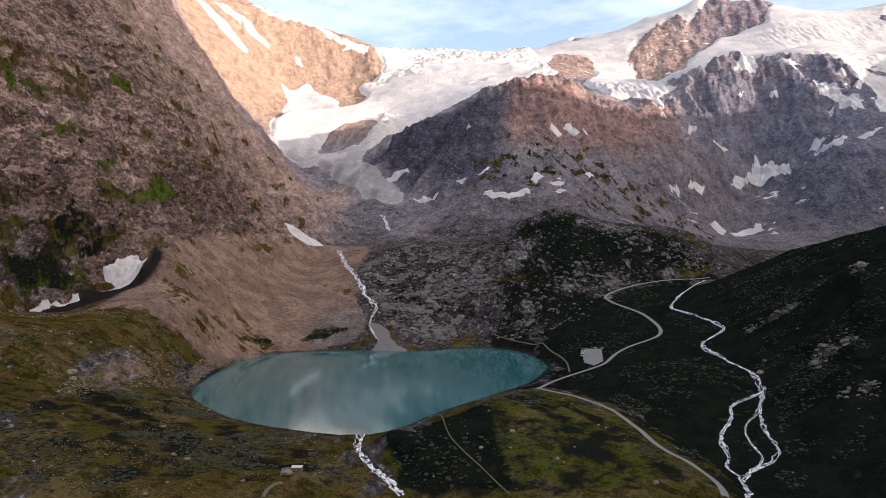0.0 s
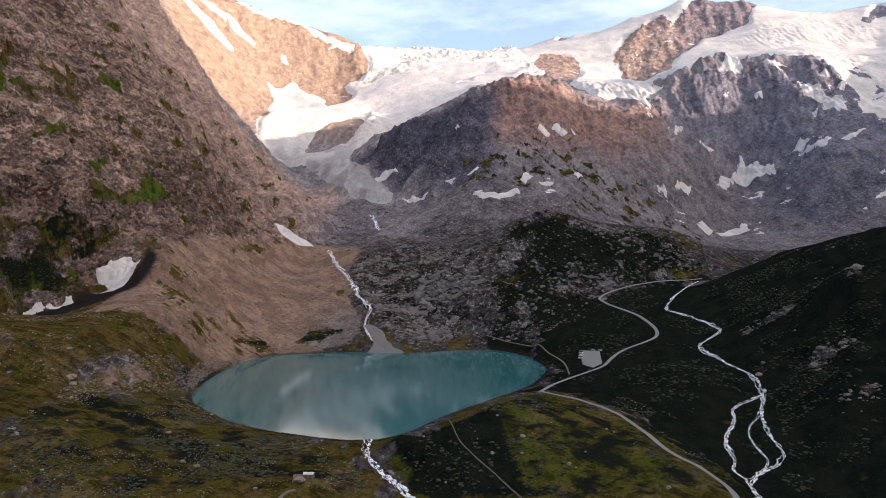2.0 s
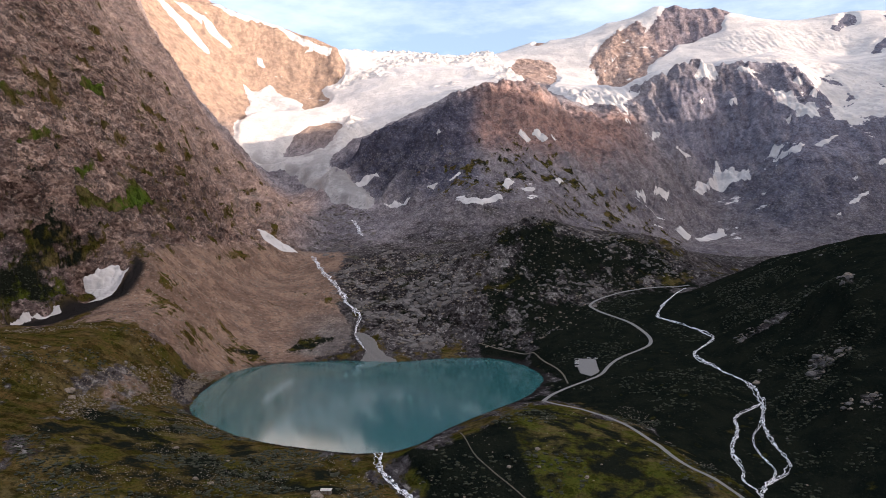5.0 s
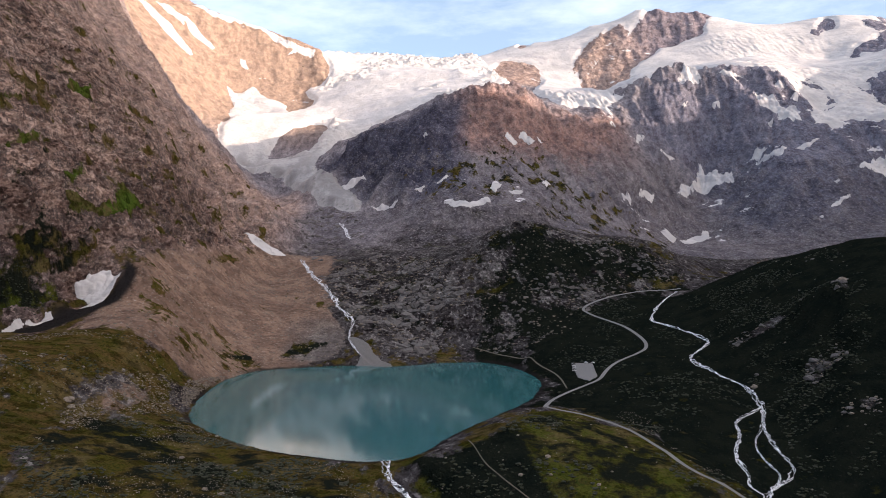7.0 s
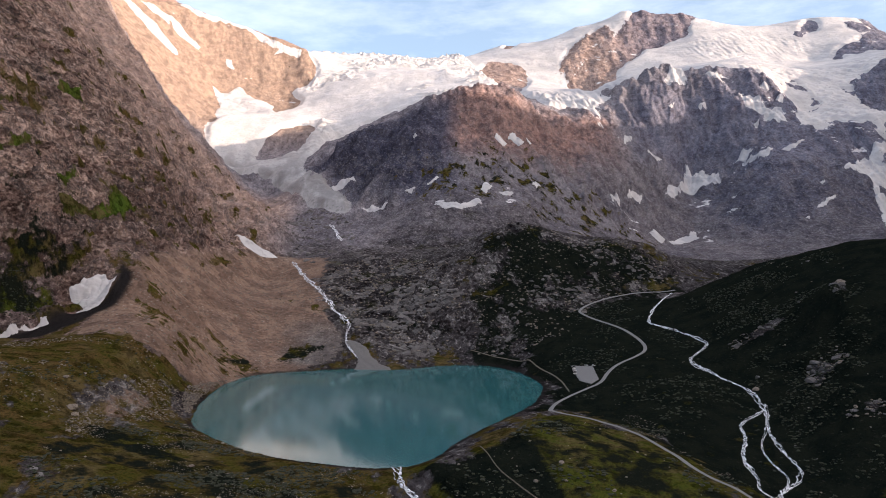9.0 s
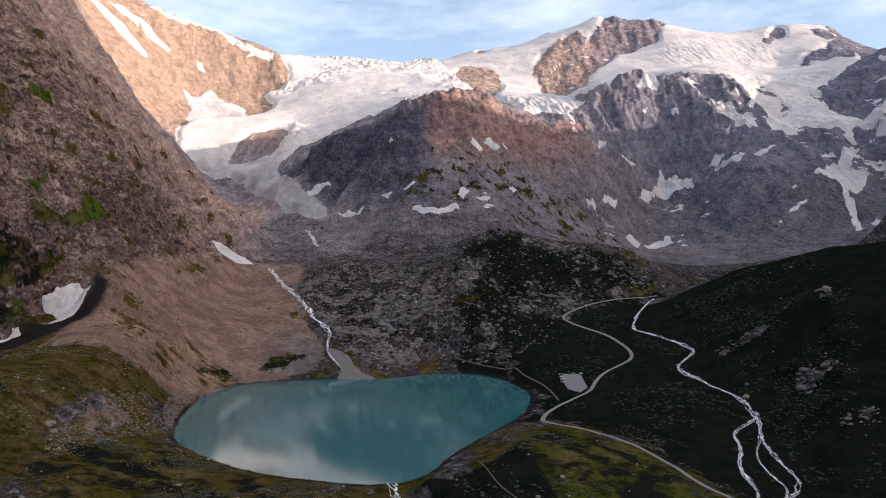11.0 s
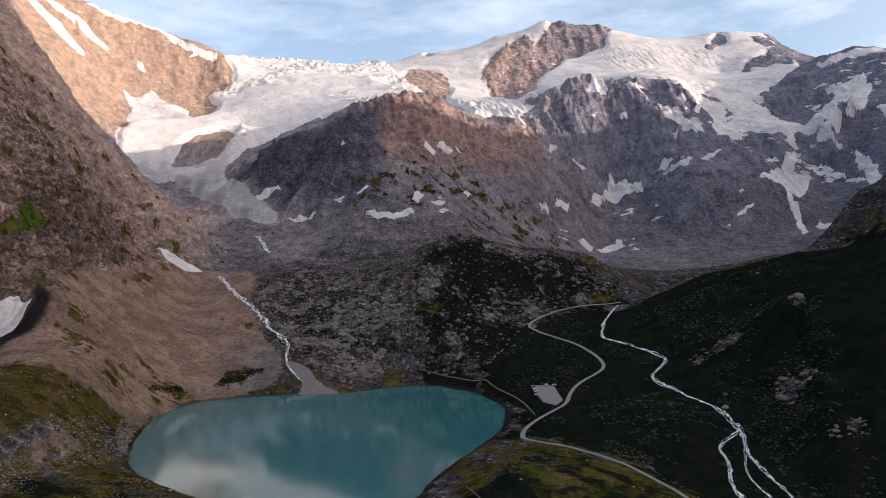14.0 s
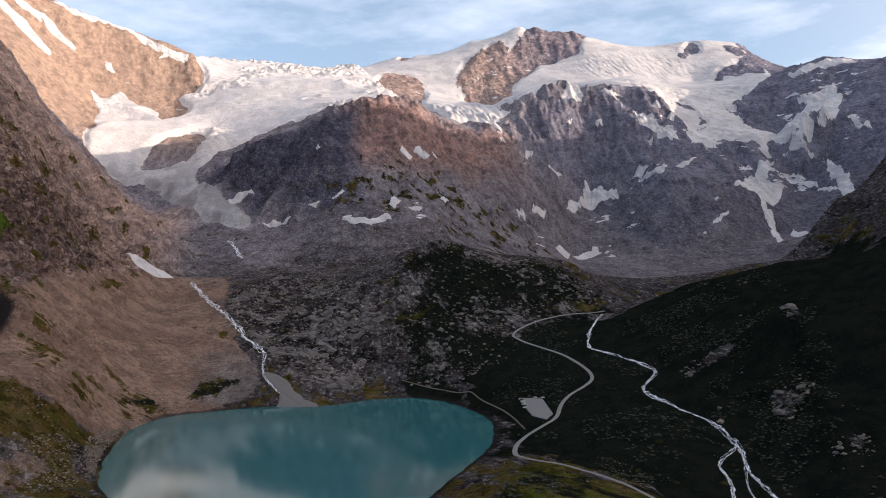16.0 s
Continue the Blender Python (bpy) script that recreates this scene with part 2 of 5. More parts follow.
    nt.links.new(math_node(nt, "ADD", times(nt, fine, bare), times(nt, grit, 0.7)), high.inputs["Height"])
    nt.links.new(low.outputs[0], high.inputs["Normal"])
    calm = times(nt, bare, even)
    normal = tilted(nt, high.outputs[0], slab, times(nt, times(nt, calm, math_node(nt, "SUBTRACT", 1.0, times(nt, up, 0.4))), 0.5))
    normal = tilted(nt, normal, chunk, times(nt, times(nt, calm, math_node(nt, "SUBTRACT", 1.0, times(nt, up, 0.45))), 0.75))
    nt.links.new(tilted(nt, normal, chip, times(nt, times(nt, calm, math_node(nt, "SUBTRACT", 1.0, times(nt, up, 0.8))), 0.6)), b.inputs["Normal"])
    return m


GROUND = ground_material()


def water_material():
    m, nt, b = material("glacial_water", 0.075)
    b.inputs["Base Color"].default_value = (0.03, 0.12, 0.13, 1)
    b.inputs["IOR"].default_value = 1.5
    g = grain(nt, 0.25, 3)
    bump(nt, b, g, 0.02, 0.3)
    return m


def snow_material():
    m, nt, b = material("old_snow", 0.7)
    g, f = grain(nt, 0.012, 6), grain(nt, 0.08, 6)
    col = mix(nt, ramp(nt, g, 0.4, 0.65), (0.52, 0.51, 0.51), (0.42, 0.418, 0.425))
    sweep = crag(nt, 0.008, 8, 0.6, (1.0, 0.5, 2.2))
    col = mix(nt, ramp(nt, sweep, 0.5, 0.62, 0.0, 0.7), col, (0.34, 0.34, 0.37))
    nt.links.new(mix(nt, ramp(nt, f, 0.55, 0.75), col, (0.33, 0.33, 0.335)), b.inputs["Base Color"])
    bump(nt, b, math_node(nt, "ADD", math_node(nt, "MULTIPLY", f, 0.35), math_node(nt, "MULTIPLY", sweep, 1.6)), 0.8, 7.0)
    return m


def ice_material():
    m, nt, b = material("dirty_glacier_ice", 0.6)
    big, band, f = grain(nt, 0.004, 4), grain(nt, 0.02, 7, stretch=(1, 0.35, 1)), grain(nt, 0.12, 6)
    col = mix(nt, ramp(nt, band, 0.4, 0.62), (0.62, 0.6, 0.59), (0.5, 0.49, 0.485))
    col = mix(nt, ramp(nt, f, 0.5, 0.7), col, (0.42, 0.415, 0.42))
    low = nt.nodes.new("ShaderNodeSeparateXYZ")
    geo = nt.nodes.new("ShaderNodeNewGeometry")
    nt.links.new(geo.outputs["Position"], low.inputs[0])
    # dirt on the low ice, carried higher to paint in shade on the ice
    dirt_shade = ramp(nt, math_node(nt, "ADD", low.outputs[2], math_node(nt, "MULTIPLY", big, 260.0)), 860.0, 520.0, 0.0, 0.9)
    grey = mix(nt, ramp(nt, crag(nt, 0.012, 7, 0.6, (1.6, 0.5, 0.6)), 0.42, 0.58), (0.32, 0.318, 0.325), (0.17, 0.167, 0.172))
    grey = mix(nt, ramp(nt, f, 0.5, 0.66), grey, (0.21, 0.206, 0.21))
    nt.links.new(mix(nt, dirt_shade, col, grey), b.inputs["Base Color"])
    rip = crag(nt, 0.016, 7, 0.6, (0.6, 1.5, 1.5))
    rip.node.noise_type = "RIDGED_MULTIFRACTAL"
    bump(nt, b, math_node(nt, "ADD", math_node(nt, "MULTIPLY", f, 0.3), math_node(nt, "MULTIPLY", rip, 0.35)), 1.0, 9.0)
    return m


WATER, SNOW, ICE_SKIN = water_material(), snow_material(), ice_material()

# ---- the lie of the land ----
# ridges, valley beds, benches and shores, each a short line in plan with its height
LAKE_SHORE = [
    (-216, 941), (-186, 963), (-138, 967), (-96, 972), (-65, 958), (-32, 948), (9, 969), (51, 969), (81, 949), (100, 902),
    (107, 847), (108, 807), (94, 754), (72, 704), (44, 663), (14, 622), (-8, 588), (-22, 557), (-38, 532), (-57, 524),
    (-76, 527), (-106, 542), (-137, 560), (-167, 592), (-195, 631), (-220, 671), (-233, 724), (-238, 799), (-235, 887),
]


LINES = {}


def landform(name, *points):
    LINES[name] = np.array(points, float)


landform("left_wall_spur", (-867, 2050, 879), (-797, 2000, 773), (-677, 1960, 617), (-522, 1900, 462), (-405, 1860, 339), (-322, 1800, 253), (-262, 1740, 147))
landform("left_wall_high", (-900, 2300, 1050), (-760, 1500, 700), (-740, 1200, 640), (-720, 900, 560), (-700, 650, 450), (-720, 350, 380), (-760, 0, 330))
landform("left_wall_upper", (-523, 1598, 444), (-552, 1271, 401), (-552, 1179, 390), (-525, 1057, 320), (-520, 969, 281), (-520, 800, 235), (-520, 600, 200), (-560, 300, 190))
landform("left_wall_mid", (-434, 1455, 310), (-439, 1251, 238), (-448, 1080, 222), (-470, 969, 215))
landform("left_wall_low", (-399, 1814, 266), (-375, 1600, 200), (-354, 1284, 144), (-388, 1233, 185))
landform("trench", (-377, 1030, 131), (-393, 990, 97), (-420, 960, 76), (-440, 900, 63), (-464, 860, 59), (-480, 720, 95), (-520, 560, 110))
landform("moraine_crest", (-353, 1010, 130), (-368, 975, 106), (-393, 930, 82), (-417, 880, 71), (-435, 830, 67), (-449, 790, 70), (-440, 640, 92), (-460, 480, 84), (-480, 300, 70), (-480, 0, 40))
landform("moraine_side", (-315, 914, 73), (-311, 782, 65), (-330, 630, 56), (-298, 623, 29), (-300, 480, 34), (-219, 442, 17))
landform("scree_side", (-287, 1076, 51), (-250, 960, 20), (-209, 1010, 11), (-215, 1120, 31))
landform("scree_head", (-323, 1260, 102), (-288, 1400, 88), (-253, 1560, 94))
landform("foreland_left", (-83, 437, 3), (-88, 420, 1), (-150, 470, 5), (-190, 560, 6), (-215, 620, 8))
landform("foreland_near", (-150, 380, 2), (-200, 250, -8), (-150, 100, -30), (-80, -200, -60))
landform("outlet_bed", (-53, 508, -1), (-38, 470, -7), (-28, 446, -12), (-15, 400, -18), (20, 250, -36), (40, 0, -60), (60, -300, -80))
landform("green_knoll_crest", (-32, 500, 10), (-3, 490, 15), (23, 520, 22), (45, 560, 22), (69, 590, 17), (92, 600, 8))
landform("green_knoll_side", (0, 455, 6), (29, 445, 8), (63, 455, 11), (87, 430, 1), (63, 415, -3), (60, 330, -8))
landform("road_bench", (73, 640, 10), (96, 625, 6), (120, 570, 6), (130, 500, 5), (140, 450, 0), (145, 410, -5), (140, 330, -20))
landform("braid_plain", (317, 932, 47), (306, 850, 34), (258, 780, 21), (272, 735, 12), (260, 649, 2), (243, 590, -8), (224, 527, -14), (182, 480, -21), (190, 400, -32), (180, 200, -55), (180, -100, -80))
landform("west_meadow", (165, 812, 15), (239, 864, 26), (156, 612, -2), (209, 700, 15), (147, 520, -2))
landform("far_meadow", (227, 1064, 55), (298, 1130, 70), (370, 1150, 75), (266, 935, 47))
landform("east_bank", (113, 900, 18), (159, 940, 33), (118, 1000, 21), (55, 1040, 10))
landform("right_hill_face", (308, 798, 38), (340, 645, 40), (268, 518, 5), (401, 751, 97), (321, 680, 21), (355, 740, 54), (380, 420, 40))
# the crest's unseen end is raised to keep sky light off the meadow
landform("right_hill_crest", (405, 1120, 74), (438, 1090, 95), (463, 1040, 116), (481, 1000, 124), (504, 960, 135), (527, 930, 144), (584, 890, 150), (575, 820, 149), (820, 700, 240), (950, 560, 430), (1040, 400, 700), (1040, 200, 800), (950, 0, 780), (900, -400, 500))
landform("right_hill_back", (530, 1280, 73), (627, 1280, 106), (858, 1330, 150))
# past (1109, 1400) it is unseen, heightened to shade the valley
landform("second_hill", (995, 1500, 148), (1007, 1480, 166), (1025, 1450, 211), (1056, 1430, 258), (1109, 1400, 290), (1300, 1250, 640), (1450, 1000, 900), (1550, 600, 1100), (1500, 100, 1100), (1400, -500, 900))
landform("side_valley", (640, 1000, 118), (720, 1090, 112), (800, 1180, 112), (880, 1270, 118), (940, 1360, 122))
landform("hill_back_dip", (1010, 1580, 112), (1060, 1640, 112), (1130, 1680, 118), (1180, 1620, 150), (1080, 1760, 116), (1200, 1800, 135), (1320, 1800, 170))
landform("knoll_crest", (87, 1400, 138), (144, 1360, 174), (185, 1335, 191), (219, 1335, 182), (285, 1330, 161), (357, 1330, 158), (402, 1320, 151), (434, 1290, 117), (460, 1260, 91))
landform("knoll_face", (125, 1125, 79), (109, 1100, 58), (236, 1209, 114), (408, 1224, 111), (286, 1180, 94), (62, 1150, 65))
landform("knoll_back", (134, 1600, 139), (266, 1700, 168), (426, 1750, 161), (580, 1760, 118))
landform("rock_steps", (-33, 1455, 94), (-87, 1507, 124), (-4, 1107, 25), (14, 1270, 87), (-77, 1250, 53), (-113, 1150, 39), (52, 1560, 146))
landform("gorge_bed", (-68, 1000, 10), (-95, 1130, 40), (-154, 1330, 79), (-218, 1640, 122), (-182, 1750, 146), (-138, 1889, 181), (-114, 2045, 226))
landform("valley_left_foot", (-271, 1737, 128), (-205, 1967, 198), (-377, 2150, 254), (-363, 2510, 325), (-520, 2750, 410))
landform("tongue", (-190, 2150, 267), (-281, 2400, 336), (-336, 2560, 388), (-429, 2680, 421), (-521, 2760, 441))
landform("tongue_right", (-238, 2500, 380), (-136, 2300, 325), (-34, 2100, 261), (11, 2050, 249))
landform("ice_left", (-535, 2950, 537), (-592, 3150, 668), (-517, 3250, 684))
landform("nunatak_low", (-450, 2950, 504), (-359, 2900, 481), (-290, 3080, 607), (-399, 3060, 583))
landform("ice_mid", (-236, 3299, 668), (-334, 3300, 689), (-47, 3320, 736), (-133, 3050, 577), (121, 3300, 777))
landform("ice_upper", (186, 3760, 984), (325, 3700, 978), (3, 3760, 965), (-154, 3600, 854), (478, 3650, 938), (-55, 4100, 1095))
landform("snow_terrace", (-653, 3480, 788), (-564, 3560, 827), (-448, 3450, 754), (-363, 3600, 792))
landform("lit_wall_foot", (-734, 2900, 611), (-706, 3150, 670), (-736, 3650, 900), (-594, 3750, 919), (-422, 3780, 867))
landform("lit_wall", (-530, 3960, 1076), (-334, 4091, 1172), (-623, 3950, 1104), (-773, 3850, 1109), (-880, 3400, 973), (-927, 3000, 919), (-966, 2800, 929))
landform("lit_skyline", (-1102, 3950, 1454), (-1001, 4000, 1411), (-810, 4050, 1342), (-641, 4080, 1292), (-497, 4100, 1233), (-364, 4100, 1195), (-289, 4150, 1132))
landform("lit_high", (-1900, 3900, 1850), (-1500, 3200, 1550), (-1300, 2600, 1350), (-1500, 1800, 1200), (-1300, 900, 900), (-1200, 200, 650))
landform("plateau_edge", (-287, 4500, 1246), (-127, 4600, 1255), (39, 4650, 1247), (241, 4650, 1234), (437, 4600, 1218))
landform("plateau_back", (-600, 4900, 1100), (100, 4950, 1150), (500, 4950, 1200))
landform("dome_left_edge", (-223, 2350, 379), (-158, 2400, 444), (-36, 2450, 522), (90, 2470, 568), (162, 2480, 608))
landform("dome_top", (216, 2490, 636), (273, 2500, 661), (328, 2510, 669), (386, 2530, 660), (445, 2560, 634))
landform("dome_back", (204, 2800, 676), (379, 2900, 704), (513, 2950, 711))
landform("dome_face", (78, 2276, 476), (-34, 2180, 360), (118, 2080, 332), (197, 1895, 255), (93, 1900, 246), (302, 2330, 472), (413, 2157, 321), (282, 1800, 197), (447, 1950, 201))
landform("ice_cliff", (497, 2800, 665), (660, 2850, 652), (833, 2880, 640), (843, 2780, 561))
landform("ice_cliff_back", (608, 3350, 839), (788, 3400, 834), (985, 3400, 819))
landform("red_face", (483, 2480, 492), (600, 2450, 432), (750, 2600, 486), (598, 2250, 292), (663, 2200, 208), (768, 2480, 361))
landform("black_rock_crest", (936, 3080, 730), (1011, 3100, 818), (1157, 3130, 866), (1212, 3100, 801), (1294, 3080, 822), (1441, 3060, 855), (1542, 3000, 817), (1627, 2960, 716), (1651, 2900, 619))
landform("black_rock_back", (1174, 3450, 851), (1446, 3500, 958), (1699, 3500, 1005))
landform("black_rock_face", (1391, 2825, 645), (1324, 2625, 465), (1154, 2805, 410), (1048, 2900, 608), (991, 2750, 444), (1216, 2720, 417))
landform("cirque_floor", (1087, 2722, 329), (991, 2650, 298), (791, 2500, 309), (966, 2390, 169), (809, 2350, 178))
landform("far_plain", (821, 2200, 134), (777, 1900, 111), (713, 1950, 112), (989, 2150, 138))
landform("right_spur", (1235, 2204, 248), (1332, 2450, 422), (1393, 2350, 355), (1391, 2150, 217), (1561, 2500, 427))
landform("right_cirque", (1807, 2615, 482), (1616, 2397, 319), (1851, 2550, 411), (1953, 2500, 426), (1507, 2200, 199))
landform("right_peak_face", (1956, 2550, 662), (1951, 2700, 602), (1973, 2900, 635), (1872, 3099, 790), (1697, 2800, 616), (1962, 2450, 541))
# its unseen end is added to cast shade on the black rock
landform("right_peak_crest", (2338, 3300, 979), (2344, 3150, 996), (2453, 3100, 1025), (2528, 3050, 1014), (2595, 3000, 991), (2750, 2750, 1020), (2750, 2350, 880), (2700, 2100, 840))
landform("main_peak_skyline", (461, 4600, 1220), (663, 4600, 1301), (809, 4560, 1342), (958, 4540, 1328), (1180, 4460, 1413), (1440, 4400, 1489), (1556, 4380, 1504), (1787, 4380, 1493), (2006, 4390, 1388), (2121, 4400, 1353))
landform("snow_skyline", (2356, 4350, 1365), (2460, 4300, 1372), (2487, 4250, 1400), (2580, 4250, 1369), (2647, 4150, 1371), (2701, 4120, 1378), (2753, 4090, 1315), (2850, 4050, 1176), (2861, 4000, 1154))
landform("main_peak_rib", (1452, 4250, 1365), (1276, 4050, 1151), (1064, 3800, 901), (976, 4000, 1043), (991, 3850, 924), (824, 4000, 1039), (1545, 4150, 1245))
landform("snow_field", (1613, 4000, 1179), (1297, 3700, 956), (1051, 3500, 830), (1927, 3900, 1162), (1918, 3600, 975), (2202, 3750, 1043), (1755, 3700, 1022))
landform("beyond", (900, 4950, 1200), (1500, 4950, 1150), (2200, 4900, 1000), (2900, 4500, 900), (3600, 3600, 900), (4000, 2000, 1000), (3500, -500, 1100))
# unseen ridge, its heights chosen for where sun and shade should fall
landform("rim_west", (2560, 2020, 860), (2540, 1880, 840), (2520, 1620, 860), (2500, 1450, 880), (2500, 1150, 1060), (2500, 700, 1500), (2480, 300, 1600), (2400, -600, 1500), (1800, -1800, 900))
landform("rim_east", (-3000, 4500, 1500), (-3500, 2500, 1600), (-3200, 0, 1400), (-2800, -2000, 1200))
landform("rim_north", (-1200, -2600, 500), (0, -3500, 300), (1200, -2600, 500), (0, -1200, -140))
landform("rim_far", (-3300, -3300, 1100), (0, -4800, 600), (3300, -3300, 1000))
landform("rim_side", (4800, 0, 1200), (4600, 2000, 1200))
landform("rim_other", (-4700, 0, 1500), (-4600, 2500, 1700))


def hash2(ix, iy, seed):
    h = (ix.astype(np.int64) * 374761393 + iy.astype(np.int64) * 668265263 + seed * 2147483647) & 0xFFFFFFFF
    h = ((h ^ (h >> 13)) * 1274126177) & 0xFFFFFFFF
    return ((h ^ (h >> 16)) & 0xFFFFFF) / float(0xFFFFFF)


def value_noise(x, y, seed=0):
    """Smooth noise from -1 to 1 with cells one unit wide."""
    ix, iy = np.floor(x), np.floor(y)
    fx, fy = x - ix, y - iy
    fx, fy = fx * fx * fx * (fx * (fx * 6 - 15) + 10), fy * fy * fy * (fy * (fy * 6 - 15) + 10)
    a, b = hash2(ix, iy, seed), hash2(ix + 1, iy, seed)
    c, d = hash2(ix, iy + 1, seed), hash2(ix + 1, iy + 1, seed)
    return 2 * (a + (b - a) * fx + (c - a) * fy + (a - b - c + d) * fx * fy) - 1


def fbm(x, y, size, octaves, seed=0, ridged=False, gain=0.5):
    total, amp, norm = 0.0, 1.0, 0.0
    ca, sa = math.cos(0.6), math.sin(0.6)
    x, y = x / size, y / size
    for k in range(octaves):
        n = value_noise(x, y, seed + k)
        total = total + amp * ((1 - 2 * np.abs(n)) if ridged else n)
        norm += amp
        amp *= gain
        x, y = (ca * x - sa * y) * 2.03 + 17.3, (sa * x + ca * y) * 2.03 - 9.1
    return total / norm


def step(v, lo, hi):
    u = np.clip((v - lo) / (hi - lo), 0, 1)
    return u * u * (3 - 2 * u)


def signed_distance(x, y, poly):
    """Metres inside (plus) or outside (minus) a closed line in plan."""
    p = np.array(poly, float)
    best, inside = np.full(x.shape, 1e18), np.zeros(x.shape, bool)
    for (ax, ay), (bx, by) in zip(p, np.roll(p, -1, 0)):
        dx, dy = bx - ax, by - ay
        u = np.clip(((x - ax) * dx + (y - ay) * dy) / (dx * dx + dy * dy + 1e-9), 0, 1)
        best = np.minimum(best, (x - ax - u * dx) ** 2 + (y - ay - u * dy) ** 2)
        if ay != by:
            inside ^= ((ay > y) != (by > y)) & (x < dx * (y - ay) / dy + ax)
    return np.where(inside, 1, -1) * np.sqrt(best)


def rounded(poly, times=2):
    """A closed line with its corners cut, twice."""
    p = np.array(poly, float)
    for _ in range(times):
        q = np.roll(p, -1, 0)
        p = np.stack([0.75 * p + 0.25 * q, 0.25 * p + 0.75 * q], 1).reshape(-1, p.shape[1])
    return p


SHORE = rounded(LAKE_SHORE)

# roads, paths and streams in plan: half width and line
TRACKS = {}
TRACKS["toll_road"] = (2.1, [(387, 1138), (341, 1136), (298, 1129), (260, 1106), (217, 1068), (220, 1041), (231, 987), (241, 915), (244, 881), (237,
    858), (220, 840), (191, 818), (170, 790), (156, 762), (136, 748), (112, 727), (89, 694), (74, 642), (83, 628), (100, 626), (112, 594), (120, 551),
    (124, 503), (128, 473), (137, 452), (146, 438), (149, 427), (144, 405)])
TRACKS["shore_path"] = (0.9, [(62, 1026), (84, 978), (101, 947), (117, 882), (126, 839), (125, 794), (119, 747)])
TRACKS["knoll_path"] = (0.4, [(-3, 514), (0, 480), (8, 456), (19, 436), (28, 419), (33, 409)])
TRACKS["hut_track"] = (1.2, [(-88, 419), (-93, 416), (-95, 409), (-95, 403)])
TRACKS["inlet_stream"] = (2.5, [(-219, 1646), (-200, 1542), (-166, 1398), (-133, 1269), (-118, 1202), (-97, 1142)])
TRACKS["delta_stream"] = (1.3, [(-97, 1142), (-103, 1089), (-102, 1053), (-86, 1006), (-68, 964)])
TRACKS["waterfall"] = (3.0, [(-156, 2014), (-141, 1930), (-128, 1851)])
TRACKS["outlet_stream"] = (1.7, [(-57, 535), (-58, 513), (-57, 495), (-50, 475), (-42, 462), (-33, 449), (-25, 431)])
TRACKS["valley_stream"] = (1.4, [(377, 1122), (313, 1032), (270, 944), (284, 926), (298, 889), (304, 834), (266, 807), (256, 775), (272, 735), (273,
    688), (260, 637), (239, 600), (224, 548), (224, 526), (213, 507), (197, 496), (181, 483), (164, 421)])
TRACKS["side_stream"] = (1.15, [(258, 636), (222, 613), (213, 582), (187, 538), (183, 508), (174, 488), (181, 483)])
TRACKS["braid_stream"] = (0.65, [(245, 609), (211, 558), (207, 531), (208, 511), (197, 496)])
TRACKS["cirque_stream"] = (1.2, [(654, 2263), (667, 2243), (683, 2216), (727, 2220)])
PARKING = [(148, 849), (166, 825), (157, 774), (145, 762), (139, 784)]
DELTA = [(-107, 1072), (-92, 1066), (-72, 1030), (-66, 990), (-40, 950), (-60, 942), (-84, 950), (-112, 946), (-84, 975), (-90, 1020)]


def softened(line, times=2):
    """An open line with its corners cut."""
    p = np.array(line, float)
    for _ in range(times):
        q = np.stack([0.75 * p[:-1] + 0.25 * p[1:], 0.25 * p[:-1] + 0.75 * p[1:]], 1).reshape(-1, 2)
        p = np.concatenate([p[:1], q, p[-1:]])
    return p


def line_distance(x, y, line):
    p, best = softened(line, 1), np.full(x.shape, 1e18)
    for (ax, ay), (bx, by) in zip(p[:-1], p[1:]):
        dx, dy = bx - ax, by - ay
        u = np.clip(((x - ax) * dx + (y - ay) * dy) / (dx * dx + dy * dy + 1e-9), 0, 1)
        best = np.minimum(best, (x - ax - u * dx) ** 2 + (y - ay - u * dy) ** 2)
    return np.sqrt(best)


# the ice bodies and the rock that stands out of them, in plan
ICE = {}
ROCK_ISLANDS = {"main_glacier": [], "upper_snowfield": []}
ICE["main_glacier"] = [(-346, 4072), (-344, 4563), (11, 4667), (309, 4388), (473, 4444), (541, 4070), (516, 3684), (560, 3300), (420, 3050), (300,
    3080), (125, 2537), (94, 3136), (-5, 3107), (-101, 3093), (-184, 3033), (-246, 2840), (-268, 2649), (-216, 2336), (-170, 2318), (-117, 2228),
    (-97, 2088), (-132, 2093), (-182, 2142), (-243, 2235), (-317, 2435), (-381, 2610), (-445, 2662), (-517, 2642), (-570, 2720), (-543, 2394), (-665,
    3013), (-647, 3183), (-584, 3300), (-413, 3395), (-340, 3656), (-396, 3778), (-410, 3817), (-312, 3858), (-288, 3935), (-298, 3999)]
ICE["upper_snowfield"] = [(427, 4329), (682, 4711), (838, 4702), (978, 4625), (1252, 4707), (1582, 4591), (1842, 4507), (2057, 4277), (2452, 4320),
    (2704, 4236), (2695, 4035), (2503, 3569), (2416, 3403), (2128, 3119), (2059, 3144), (1934, 3030), (1946, 2899), (1860, 2557), (1840, 2578), (1744,
    2625), (1629, 2699), (1517, 2664), (1515, 2713), (1574, 2858), (1550, 2983), (1412, 3034), (1322, 3167), (1435, 3670), (1075, 3094), (978, 3066),
    (931, 3072), (825, 2939), (796, 2727), (751, 2716), (748, 2874), (654, 2850), (600, 2830), (600, 3050), (523, 3505)]
ROCK_ISLANDS["main_glacier"].append([(-458, 2873), (-442, 3040), (-383, 3167), (-265, 3290), (-252, 3135), (-295, 2943), (-343, 2879), (-405, 2853)])
